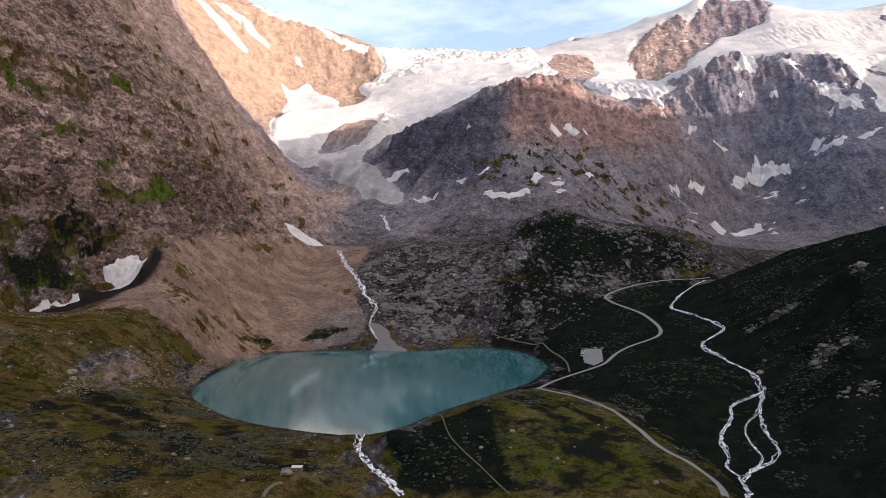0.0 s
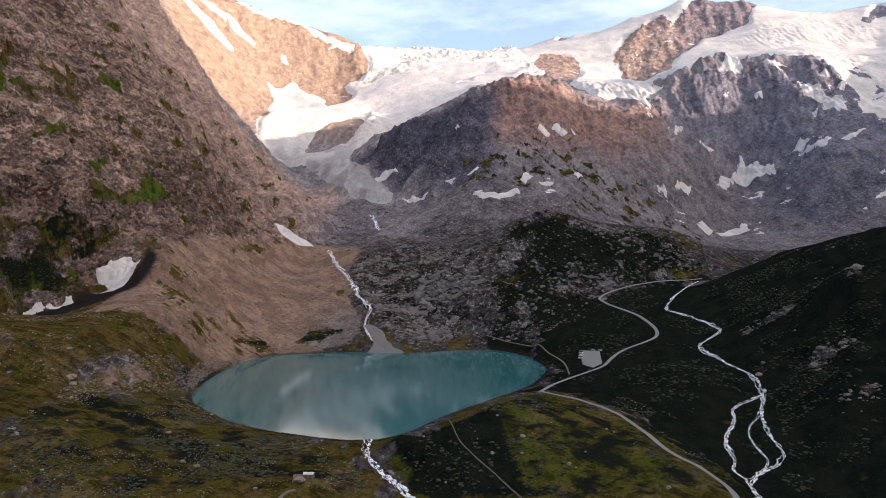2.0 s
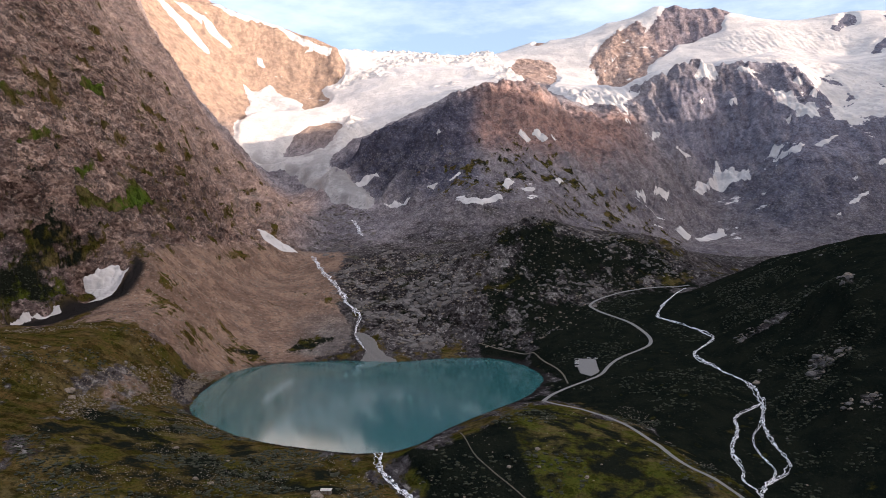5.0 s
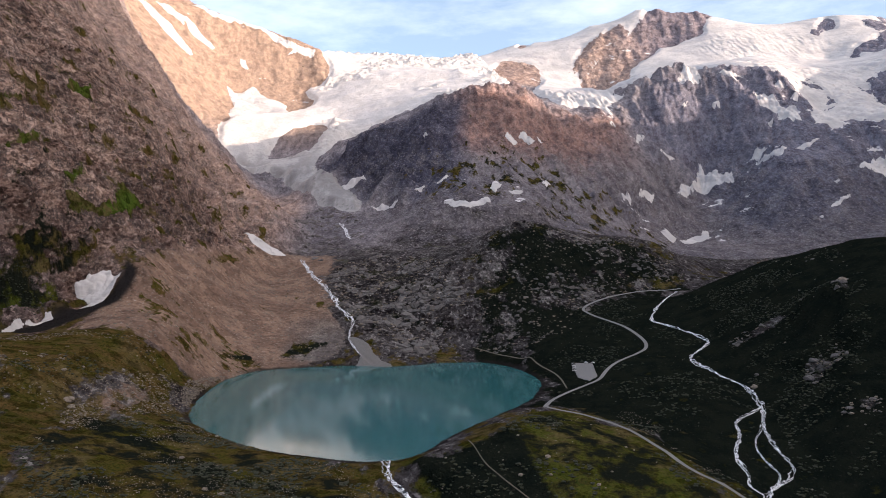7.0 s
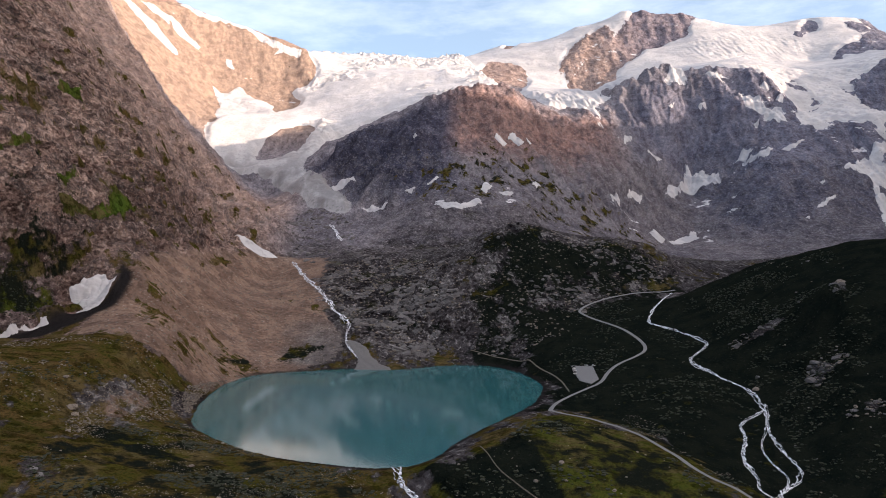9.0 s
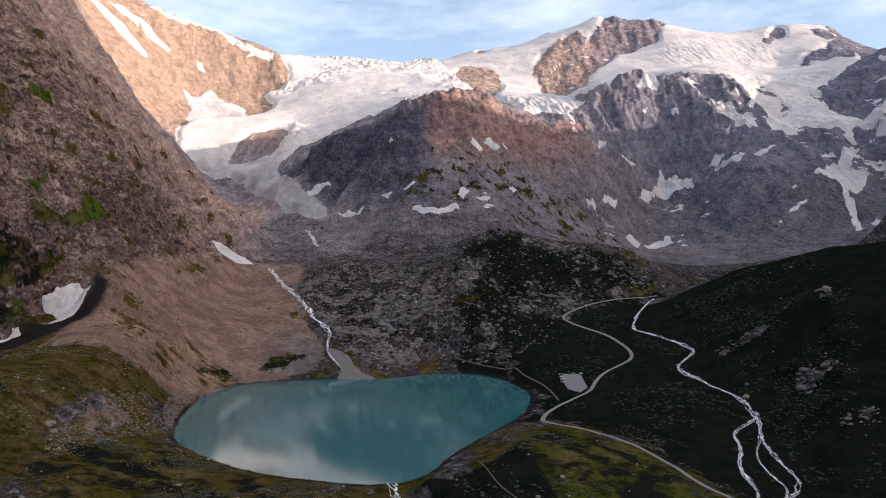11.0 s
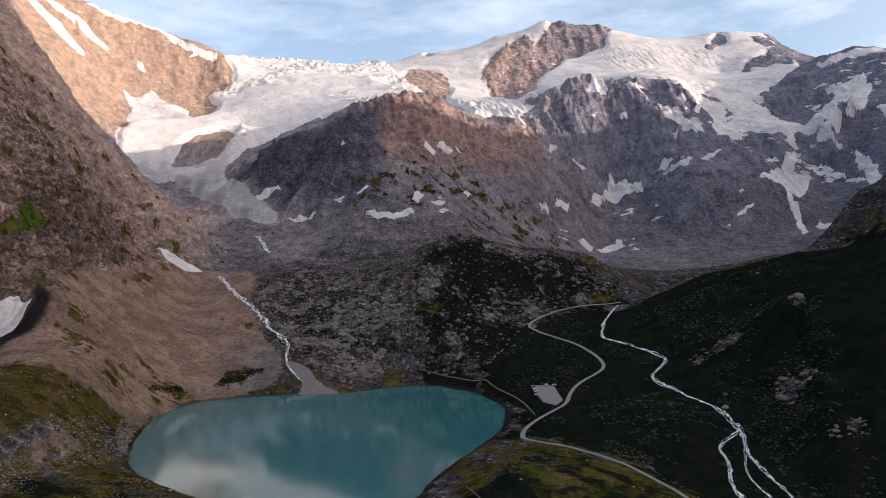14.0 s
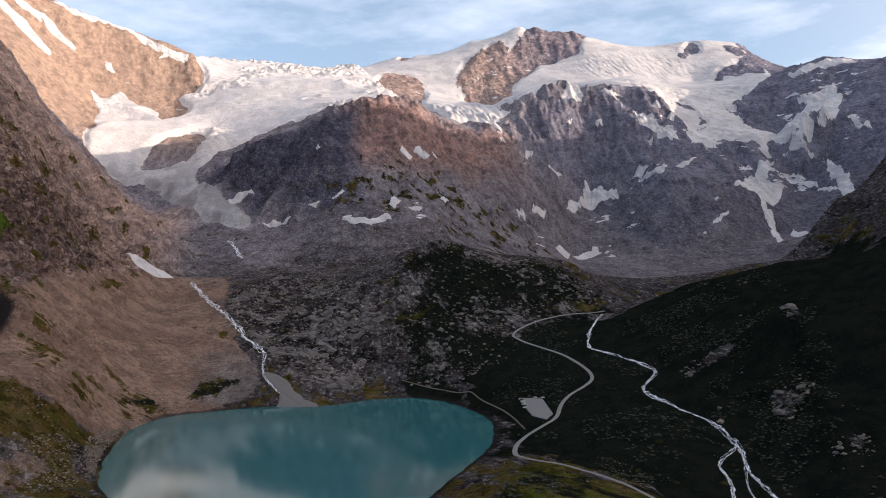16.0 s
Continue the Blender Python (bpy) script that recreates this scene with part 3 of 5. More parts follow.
ROCK_ISLANDS["upper_snowfield"].append([(980, 4051), (1060, 4174), (1147, 4242), (1269, 4309), (1349, 4303), (1296, 4210), (1184, 4105), (1086, 4052),
    (1003, 3962), (989, 4007)])
ROCK_ISLANDS["upper_snowfield"].append([(971, 3882), (987, 3914), (1128, 4065), (1228, 4112), (1330, 4214), (1384, 4249), (1468, 4308), (1591, 4556),
    (1651, 4532), (1833, 4527), (1842, 4425), (1939, 4363), (1736, 4193), (1713, 4093), (1659, 4101), (1596, 4096), (1451, 4084), (1392, 4016), (1244,
    3921), (1183, 3794), (910, 3153), (856, 3218), (1000, 3858)])
ROCK_ISLANDS["upper_snowfield"].append([(498, 3849), (608, 4191), (701, 4122), (760, 4110), (803, 3972), (396, 2536), (541, 3674)])
ROCK_ISLANDS["upper_snowfield"].append([(751, 4439), (819, 4609), (861, 4564), (778, 4362)])
ROCK_ISLANDS["upper_snowfield"].append([(2255, 3960), (2345, 4057), (2434, 4166), (2439, 4105), (2370, 3953), (2338, 3985)])
ROCK_ISLANDS["upper_snowfield"].append([(2262, 3677), (2339, 3752), (2449, 3762), (2491, 3782), (2548, 3827), (2649, 3933), (2646, 3867), (2574,
    3709), (2414, 3442), (2413, 3505), (2424, 3633), (2332, 3551), (2332, 3691), (2257, 3573), (2241, 3607)])
ROCK_ISLANDS["upper_snowfield"].append([(2516, 3941), (2624, 4024), (2632, 3945), (2534, 3855), (2529, 3913)])
ROCK_ISLANDS["upper_snowfield"].append([(1998, 3040), (2100, 3133), (2205, 3211), (2220, 3144), (2255, 3041), (2240, 2970), (2176, 2944), (2136,
    2867), (1931, 2609), (2053, 2862), (2001, 2883), (1973, 2916), (1995, 2962)])


def land_solver():
    pts = [np.c_[SHORE, np.full(len(SHORE), 0.4)]]
    for p in LINES.values():
        for a, b in zip(p[:-1], p[1:]):
            far = np.hypot(*(0.5 * (a + b))[:2])
            n = max(1, int(np.linalg.norm(b - a) / max(40, 0.045 * far)))
            pts.append(a + (b - a) * np.linspace(0, 1, n, endpoint=False)[:, None])
        pts.append(p[-1:])
    pts = np.concatenate(pts)
    keep = []
    for i, q in enumerate(pts):
        if all((pts[j][0] - q[0]) ** 2 + (pts[j][1] - q[1]) ** 2 > 100 for j in keep):
            keep.append(i)
    pts = pts[keep]
    n = len(pts)
    r = np.hypot(pts[:, None, 0] - pts[None, :, 0], pts[:, None, 1] - pts[None, :, 1])
    one = np.c_[np.ones(n), pts[:, :2] / 1000]
    a = np.block([[-r + np.eye(n) * 4.0, one], [one.T, np.zeros((3, 3))]])
    w = np.linalg.solve(a, np.r_[pts[:, 2], 0, 0, 0])
    return pts[:, :2].astype(np.float32), w


CENTRES, WEIGHTS = land_solver()


def smooth_land(x, y):
    out = np.empty(x.shape)
    xf, yf = x.astype(np.float32), y.astype(np.float32)
    w = WEIGHTS[:-3].astype(np.float32)
    for k in range(0, len(x), 20000):
        s = slice(k, k + 20000)
        r = np.hypot(xf[s, None] - CENTRES[None, :, 0], yf[s, None] - CENTRES[None, :, 1])
        out[s] = -(r @ w)
    return out + WEIGHTS[-3] + WEIGHTS[-2] * x / 1000 + WEIGHTS[-1] * y / 1000


# a fan of rays and rings round the camera's path: fine towards the valley it views, coarse behind
HUB = np.array((-60.0, 40.0))
ANGLES = np.radians(np.concatenate([np.arange(-178, -40, 3.0), np.arange(-40, 52, 0.085), np.arange(52, 180, 3.0)]))
RINGS = np.concatenate([[2, 40, 90, 150, 210, 270], 320 * 1.0036 ** np.arange(0, 762)])
RR, AA = np.meshgrid(RINGS, ANGLES, indexing="ij")
GX, GY = HUB[0] + RR * np.sin(AA), HUB[1] + RR * np.cos(AA)


def combed(x, y, dx, dy, size, length, seed, octaves=2, count=7):
    """Ridged noise drawn out down the slope, as gullies and ribs are."""
    total = 0.0
    for k in np.linspace(-0.5, 0.5, count):
        total = total + fbm(x + dx * k * length, y + dy * k * length, size, octaves, seed, True, 0.6)
    return total / count * 1.7


def shape_land():
    x, y = GX.ravel(), GY.ravel()
    i, j = np.unique(np.r_[np.arange(0, len(RINGS), 3), len(RINGS) - 1]), np.unique(np.r_[np.arange(0, len(ANGLES), 3), len(ANGLES) - 1])
    g = smooth_land(GX[np.ix_(i, j)].ravel(), GY[np.ix_(i, j)].ravel()).reshape(len(i), len(j))
    g = np.stack([np.interp(np.arange(len(RINGS)), i, c) for c in g.T], 1)
    g = np.stack([np.interp(np.arange(len(ANGLES)), j, r) for r in g])
    for _ in range(2):
        g[1:-1] = (g[:-2] + g[1:-1] + g[2:]) / 3
        g[:, 1:-1] = (g[:, :-2] + g[:, 1:-1] + g[:, 2:]) / 3
    z = g.ravel()
    gr = np.gradient(g, axis=0) / np.gradient(RR, axis=0)
    ga = np.gradient(g, axis=1) / (np.gradient(AA, axis=1) * np.maximum(RR, 1))
    slope = np.hypot(gr, ga).ravel()
    steep = step(slope, 0.25, 0.9)
    far = step(y, 1000, 3000)
    lake = signed_distance(x, y, SHORE)
    lake = lake + (2.6 * fbm(x, y, 26, 4, 83, False, 0.6) - 0.6) * step(np.abs(lake), 40, 10)
    calm = step(-lake, 0, 60)
    wall = step(slope, 0.6, 1.1)
    sa, ca = np.sin(AA), np.cos(AA)
    sx, sy = (gr * sa + ga * ca).ravel(), (gr * ca - ga * sa).ravel()
    length = np.hypot(sx, sy) + 1e-6
    sx, sy = sx / length, sy / length
    warp = 14 * fbm(x, y, 55, 2, 61)
    ribs = combed(x + warp, y - warp, sx, sy, 75, 130, 3)
    gully = combed(x - warp, y + warp, sx, sy, 26, 52, 11)
    rills = combed(x, y, sx, sy, 9, 56, 17, 2, 13)
    i, j = np.unique(np.r_[np.arange(0, len(RINGS), 5), len(RINGS) - 1]), np.unique(np.r_[np.arange(0, len(ANGLES), 5), len(ANGLES) - 1])
    cx, cy = GX[np.ix_(i, j)].ravel(), GY[np.ix_(i, j)].ravel()
    icy = np.full(cx.shape, -1e3)
    for name, outline in ICE.items():
        d = signed_distance(cx, cy, outline)
        for hole in ROCK_ISLANDS[name]:
            d = np.minimum(d, -signed_distance(cx, cy, hole))
        icy = np.maximum(icy, d)
    icy = step(icy, -20, 60).reshape(len(i), len(j))
    icy = np.stack([np.interp(np.arange(len(RINGS)), i, c) for c in icy.T], 1)
    icy = np.stack([np.interp(np.arange(len(ANGLES)), j, r) for r in icy]).ravel()
    crags = step(x, -280, -370) * step(y, 2200, 1900) * (1 - step(x, -420, -380) * step(z, 175, 135))
    comb = 1 - 0.7 * crags
    rough = (ribs * (7 + 22 * far) + gully * (5 + 3 * wall + 4 * far)) * steep * comb
    h = z * 1.3
    # the near wall runs away from the camera: beds and ribs are stretched along it to suit its view
    along = 0.42 * y
    rough += (fbm(along + warp, h - warp, 95, 4, 41, True) * 22 - fbm(along - 0.4 * warp, h + x * 0.3, 36, 3, 43, True, 0.55) * 11
              + fbm(along + 0.25 * h, h * 1.5, 34, 3, 47) * 5 - fbm(along + 0.2 * h, h, 13, 3, 49, True, 0.6) * 5.5) * steep * crags
    tier = z / np.where(far > 0.3, 46.0, 21.0) + 0.9 * fbm(x, y, 90, 3, 67) + 0.5 * fbm(x, y, 26, 3, 69)
    tier = tier - np.floor(tier)
    ledge = step(tier, 0.6, 0.95) - tier
    rough += ledge * (16 * crags * (1 - far) * wall + 4 * far * steep)
    rough += (fbm(x + 2 * warp, h, 230, 4, 53, True, 0.5) * 28 + fbm(x + 0.35 * h, h - warp, 70, 4, 57, True, 0.55) * 15 + fbm(x - 0.3 * h, h, 24, 3, 59, True) * 4 - fbm(x + 0.4 * h, h + warp, 46, 4, 63, True, 0.6) * 12) * steep * far
    rough *= 1 - 0.55 * np.maximum(step(x, -250, -400) * step(y, 2400, 2800), step(y, 3400, 3800))
    rough += fbm(x, y, 110, 3, 23) * (2.5 + 9 * far) + fbm(x, y, 34, 4, 29) * (1.2 + 3 * steep * (1 - 0.6 * far))
    rough += rills * (0.35 + 1.2 * steep * (1 - far) * (1 - 0.7 * crags)) + fbm(x, y, 12, 4, 31, True) * (0.6 + 1.6 * steep * (1 - far))
    rough -= 3.0 * np.abs(fbm(x, y, 38, 3, 37)) * (1 - steep) * (y < 700)
    near = (np.abs(x) < 420) & (y > 390) & (y < 1250)
    road, bed = np.full(x.shape, 999.0), np.full(x.shape, 999.0)
    for name, (half, line) in TRACKS.items():
        d = line_distance(x[near], y[near], line) - half
        both = bed if "stream" in name else road
        both[near] = np.minimum(both[near], d)
    park = signed_distance(x[near], y[near], PARKING)
    road[near] = np.minimum(road[near], -park)
    calm = calm * (0.08 + 0.92 * step(np.minimum(road, bed), 1, 22))
    calm = calm * (1 - 0.75 * icy)
    z = z + rough * calm - 0.7 * (1 - step(bed, -1, 3))
    bank = 0.35 - 0.5 * np.maximum(-lake - 12, 0)
    z = np.where(lake > 0, -0.3 - np.minimum(0.12 * lake, 8), np.maximum(z, bank))
    return z, slope, lake, rills, ledge


Z, SLOPE, LAKE_D, RILLS, LEDGE = shape_land()
GZ = Z.reshape(GX.shape)


def surf(x, y):
    """Height of the ground sheet at places in plan."""
    x, y = np.asarray(x, float), np.asarray(y, float)
    r, a = np.hypot(x - HUB[0], y - HUB[1]), np.arctan2(x - HUB[0], y - HUB[1])
    i = np.interp(r, RINGS, np.arange(len(RINGS)))
    j = np.interp(a, ANGLES, np.arange(len(ANGLES)))
    i0, j0 = np.minimum(i.astype(int), len(RINGS) - 2), np.minimum(j.astype(int), len(ANGLES) - 2)
    u, v = i - i0, j - j0
    return (GZ[i0, j0] * (1 - u) * (1 - v) + GZ[i0 + 1, j0] * u * (1 - v) + GZ[i0, j0 + 1] * (1 - u) * v + GZ[i0 + 1, j0 + 1] * u * v)


def mesh_from(name, verts, quads, mat, smooth=True, attrs=None):
    me = bpy.data.meshes.new(name)
    verts, quads = np.asarray(verts, np.float32), np.asarray(quads, np.int32)
    k = quads.shape[1]
    me.vertices.add(len(verts))
    me.vertices.foreach_set("co", verts.ravel())
    me.loops.add(quads.size)
    me.loops.foreach_set("vertex_index", quads.ravel())
    me.polygons.add(len(quads))
    me.polygons.foreach_set("loop_start", np.arange(0, quads.size, k, dtype=np.int32))
    me.polygons.foreach_set("use_smooth", np.full(len(quads), smooth))
    me.update(calc_edges=True)
    for key, values in (attrs or {}).items():
        me.attributes.new(key, "FLOAT", "POINT").data.foreach_set("value", np.asarray(values, np.float32))
    me.materials.append(mat)
    return me


def grid_quads(rows, cols, wrap=False):
    i, j = np.meshgrid(np.arange(rows - 1), np.arange(cols if wrap else cols - 1), indexing="ij")
    k = (j + 1) % cols
    return np.stack([i * cols + j, i * cols + k, (i + 1) * cols + k, (i + 1) * cols + j], -1).reshape(-1, 4)[:, ::-1]


AREAS = {}
AREAS["scree"] = [(-357, 1002), (-361, 956), (-386, 914), (-335, 812), (-294, 819), (-272, 835), (-246, 878), (-215, 936), (-159, 969), (-107, 1008),
    (-107, 1101), (-164, 1296), (-228, 1624), (-262, 1619), (-313, 1528), (-319, 1283), (-341, 1232), (-357, 1114)]
AREAS["rubble"] = [(-284, 567), (-298, 627), (-285, 672), (-268, 762), (-250, 773), (-231, 697), (-246, 632), (-269, 622), (-264, 572), (-267, 544)]
AREAS["green_shelf"] = [(-458, 1031), (-449, 1050), (-435, 1080), (-433, 1159), (-443, 1174), (-444, 1259), (-425, 1274), (-415, 1172), (-407, 1130),
    (-432, 1070), (-448, 1023)]
AREAS["green_ledge"] = [(-572, 1023), (-564, 1041), (-559, 1079), (-550, 1145), (-546, 1105), (-548, 1029), (-550, 990)]
AREAS["green_strip"] = [(-519, 1001), (-519, 1054), (-513, 1100), (-509, 1082), (-510, 1010)]
AREAS["green_nook"] = [(-476, 1071), (-464, 1095), (-461, 1136), (-456, 1100), (-457, 1047)]
AREAS["low_scrub"] = [(-520, 890), (-483, 929), (-451, 997), (-418, 1072), (-404, 1045), (-426, 990), (-479, 869), (-510, 840)]
AREAS["green_step"] = [(-557, 1270), (-548, 1322), (-545, 1395), (-531, 1360), (-533, 1320), (-551, 1280)]
AREAS["trench_bank"] = [(-491, 869), (-475, 909), (-448, 934), (-427, 955), (-427, 909), (-464, 850), (-470, 828)]
AREAS["moraine_grass"] = [(-442, 779), (-375, 816), (-320, 776), (-295, 791), (-271, 831), (-253, 792), (-274, 705), (-292, 665), (-302, 607), (-296,
    547), (-299, 525)]
AREAS["foreland"] = [(-309, 542), (-273, 541), (-259, 609), (-226, 698), (-164, 581), (-86, 519), (-62, 506), (-44, 430), (-141, 396), (-217, 378)]
AREAS["green_knoll"] = [(-50, 516), (-3, 494), (32, 543), (74, 632), (110, 584), (123, 501), (136, 448), (140, 404), (61, 401), (-16, 426), (-34,
    471)]
AREAS["meadow"] = [(53, 999), (137, 891), (185, 972), (218, 1066), (304, 1123), (376, 1051), (294, 808), (273, 737), (259, 650), (222, 538), (184,
    480), (151, 420), (128, 490), (114, 603), (84, 673), (113, 792), (102, 922)]
AREAS["right_hill"] = [(377, 1033), (463, 1030), (524, 926), (245, 438), (183, 453), (228, 527), (264, 640), (280, 741), (316, 851)]
AREAS["mid_knoll"] = [(80, 1294), (140, 1321), (182, 1336), (283, 1322), (393, 1304), (421, 1177), (378, 1149), (252, 1110), (185, 972), (117, 937),
    (54, 1013), (75, 1103), (99, 1192)]
AREAS["slabs"] = [(-173, 1456), (-27, 1590), (80, 1294), (90, 1179), (58, 1076), (10, 1018), (-48, 1005), (-85, 1109), (-128, 1219)]
AREAS["red_dome"] = [(164, 2455), (328, 2509), (453, 2555), (815, 2820), (812, 2648), (585, 2323), (352, 2227), (186, 2167), (114, 2257)]
AREAS["black_rock"] = [(913, 2968), (1135, 3072), (1182, 3022), (1407, 3035), (1553, 2980), (1551, 2730), (1350, 2150), (1041, 2162), (1071, 2754),
    (882, 2747)]
AREAS["roadside_rubble"] = [(117, 656), (148, 656), (169, 569), (166, 505), (140, 474), (131, 547), (119, 604)]
AREAS["trench_mud"] = [(-378, 1036), (-360, 1010), (-354, 985), (-358, 954), (-377, 921), (-391, 880), (-408, 845), (-440, 826), (-462, 850), (-440, 880),
    (-426, 905), (-413, 948), (-390, 955), (-376, 968), (-375, 1005), (-382, 1024)]
AREAS["upper_slabs"] = [(-277, 2165), (-138, 2114), (-79, 1961), (-60, 1726), (-90, 1560), (-173, 1600), (-252, 1757)]
AREAS["scree_foot"] = [(-250, 940), (-215, 968), (-165, 985), (-112, 1000), (-106, 1040), (-112, 1085), (-150, 1080), (-205, 1035), (-245, 985)]
AREAS["runnel_snow"] = [(1560, 2350), (1500, 2640), (1560, 2800), (1720, 2760), (1860, 2640), (1990, 2900), (2240, 3010), (2420, 2960), (2380, 2700), (2080, 2450),
    (1930, 2400), (1800, 2440)]
AREAS["crest_snow"] = [(1240, 2960), (1330, 3060), (1450, 3060), (1570, 2960), (1640, 2860), (1590, 2740), (1470, 2660), (1380, 2720), (1400, 2860)]
AREAS["dome_snow"] = [(-260, 2180), (-60, 2240), (120, 2080), (420, 2120), (560, 2000), (330, 1850), (60, 1880), (-140, 2060)]
AREAS["cirque_snow"] = [(620, 2160), (700, 2420), (900, 2740), (1100, 2830), (1340, 2700), (1380, 2480), (1200, 2320), (1000, 2300), (800, 2140)]
AREAS["scrub_band"] = [(-284, 598), (-239, 613), (-174, 524), (-112, 485), (-61, 442), (-65, 423), (-122, 454), (-168, 475), (-225, 528), (-263, 544)]
AREAS["shaded_slope"] = [(-50, 518), (-3, 494), (30, 533), (30, 473), (34, 435), (41, 406), (-19, 428), (-34, 465)]
AREAS["streaks"] = [(-344, 909), (-353, 993), (-338, 1076), (-259, 1034), (-239, 913), (-262, 849), (-282, 836)]
AREAS["scar"] = [(304, 797), (318, 810), (340, 797), (357, 779), (349, 770), (321, 773), (300, 768), (296, 779)]
AREAS["outcrop"] = [(322, 682), (334, 679), (353, 663), (345, 654), (317, 631), (297, 618), (301, 640)]
AREAS["broken_ground"] = [(286, 566), (300, 563), (314, 559), (294, 531), (287, 544), (273, 550)]
AREAS["pale_crag"] = [(419, 794), (425, 787), (418, 764), (395, 731), (377, 721)]
AREAS["second_hill"] = [(562, 951), (666, 1055), (984, 1400), (972, 1332), (901, 1175), (609, 858), (590, 917)]
AREAS["dome_flank"] = [(-251, 2548), (-172, 2619), (-36, 2465), (161, 2460), (218, 2410), (166, 2199), (171, 1927), (26, 2065), (-134, 2256)]
AREAS["lake_rubble"] = [(-255, 781), (-244, 871), (-220, 932), (-236, 781), (-230, 701)]

# which massif a stretch of the ground belongs to
MASSIFS = (("ground", "rocky alpine valley ground with grass, scree and moraine", "ground"),
           ("rock_wall", "steep brown craggy rock wall with green ledges", "cliff"),
           ("mountain_ridge", "sunlit rusty rock ridge streaked with snow", "mountain"),
           ("rock_dome", "reddish brown rock dome between two glaciers", "mountain"),
           ("rock_peak", "dark grey craggy rock massif with snow ledges", "mountain"),
           ("summit", "snow-capped grey rock summit above the glacier", "mountain"),
           ("mountain", "grey rock mountain with snow-filled gullies", "mountain"),
           ("hillside", "dark green scrub-covered hillside with scattered rocks", "hill"),
           ("rocky_knoll", "dark rocky knoll patched with grass and scrub", "hill"))
OWNERS = {"left_wall": 1, "lit_": 2, "dome": 3, "red_face": 3, "black_rock": 4, "main_peak": 5, "right_peak": 6, "right_cirque": 6, "right_spur": 6,
          "right_hill_crest": 7, "second_hill": 7, "knoll_crest": 8, "knoll_face": 8}
# the faces, spurs and crests that each massif is made of
PIECES = {"left_wall_spur": "spur", "left_wall_mid": "middle_cliff", "left_wall_low": "foot_cliff", "left_wall": "upper_cliff",
          "lit_wall_foot": "foot", "lit_wall": "sunlit_face", "lit_": "crest", "dome_top": "summit_block", "dome_back": "summit_block", "dome_left_edge": "flank", "dome_face": "lower_face",
          "red_face": "red_cliff", "black_rock_face": "rock_face", "black_rock": "crest", "main_peak_rib": "rib", "main_peak": "crest", "right_peak_face": "rock_face",
          "right_peak": "crest", "right_cirque": "cirque", "right_spur": "spur", "right_hill_crest": "shoulder", "second_hill": "upper_hill", "knoll_crest": "crest", "knoll_face": "rock_face"}


def regions():
    """For each place of the ground sheet, the landform line that it lies nearest to."""
    spots, own = [], []
    for k, p in enumerate(LINES.values()):
        for a, b in zip(p[:-1], p[1:]):
            q = a + (b - a) * np.linspace(0, 1, 6)[:, None]
            spots.append(q[:, :2])
            own += [k] * 6
    spots, own = np.concatenate(spots), np.array(own)
    i, j = np.arange(0, len(RINGS), 6), np.arange(0, len(ANGLES), 6)
    x, y = GX[np.ix_(i, j)].ravel(), GY[np.ix_(i, j)].ravel()
    near = np.empty(len(x), int)
    for k in range(0, len(x), 4000):
        s = slice(k, k + 4000)
        near[s] = own[np.argmin((x[s, None] - spots[None, :, 0]) ** 2 + (y[s, None] - spots[None, :, 1]) ** 2, 1)]
    near = near.reshape(len(i), len(j))
    return near[np.ix_(np.arange(len(RINGS)) // 6, np.arange(len(ANGLES)) // 6)]


REGION = regions()


def within(name, soft, x, y):
    """1 inside an area of the plan, fading over soft metres."""
    p = rounded(AREAS[name], 1)
    lo, hi = p.min(0) - soft, p.max(0) + soft
    near = (x > lo[0]) & (x < hi[0]) & (y > lo[1]) & (y < hi[1])
    out = np.zeros(x.shape)
    out[near] = step(signed_distance(x[near], y[near], p), -soft, soft)
    return out


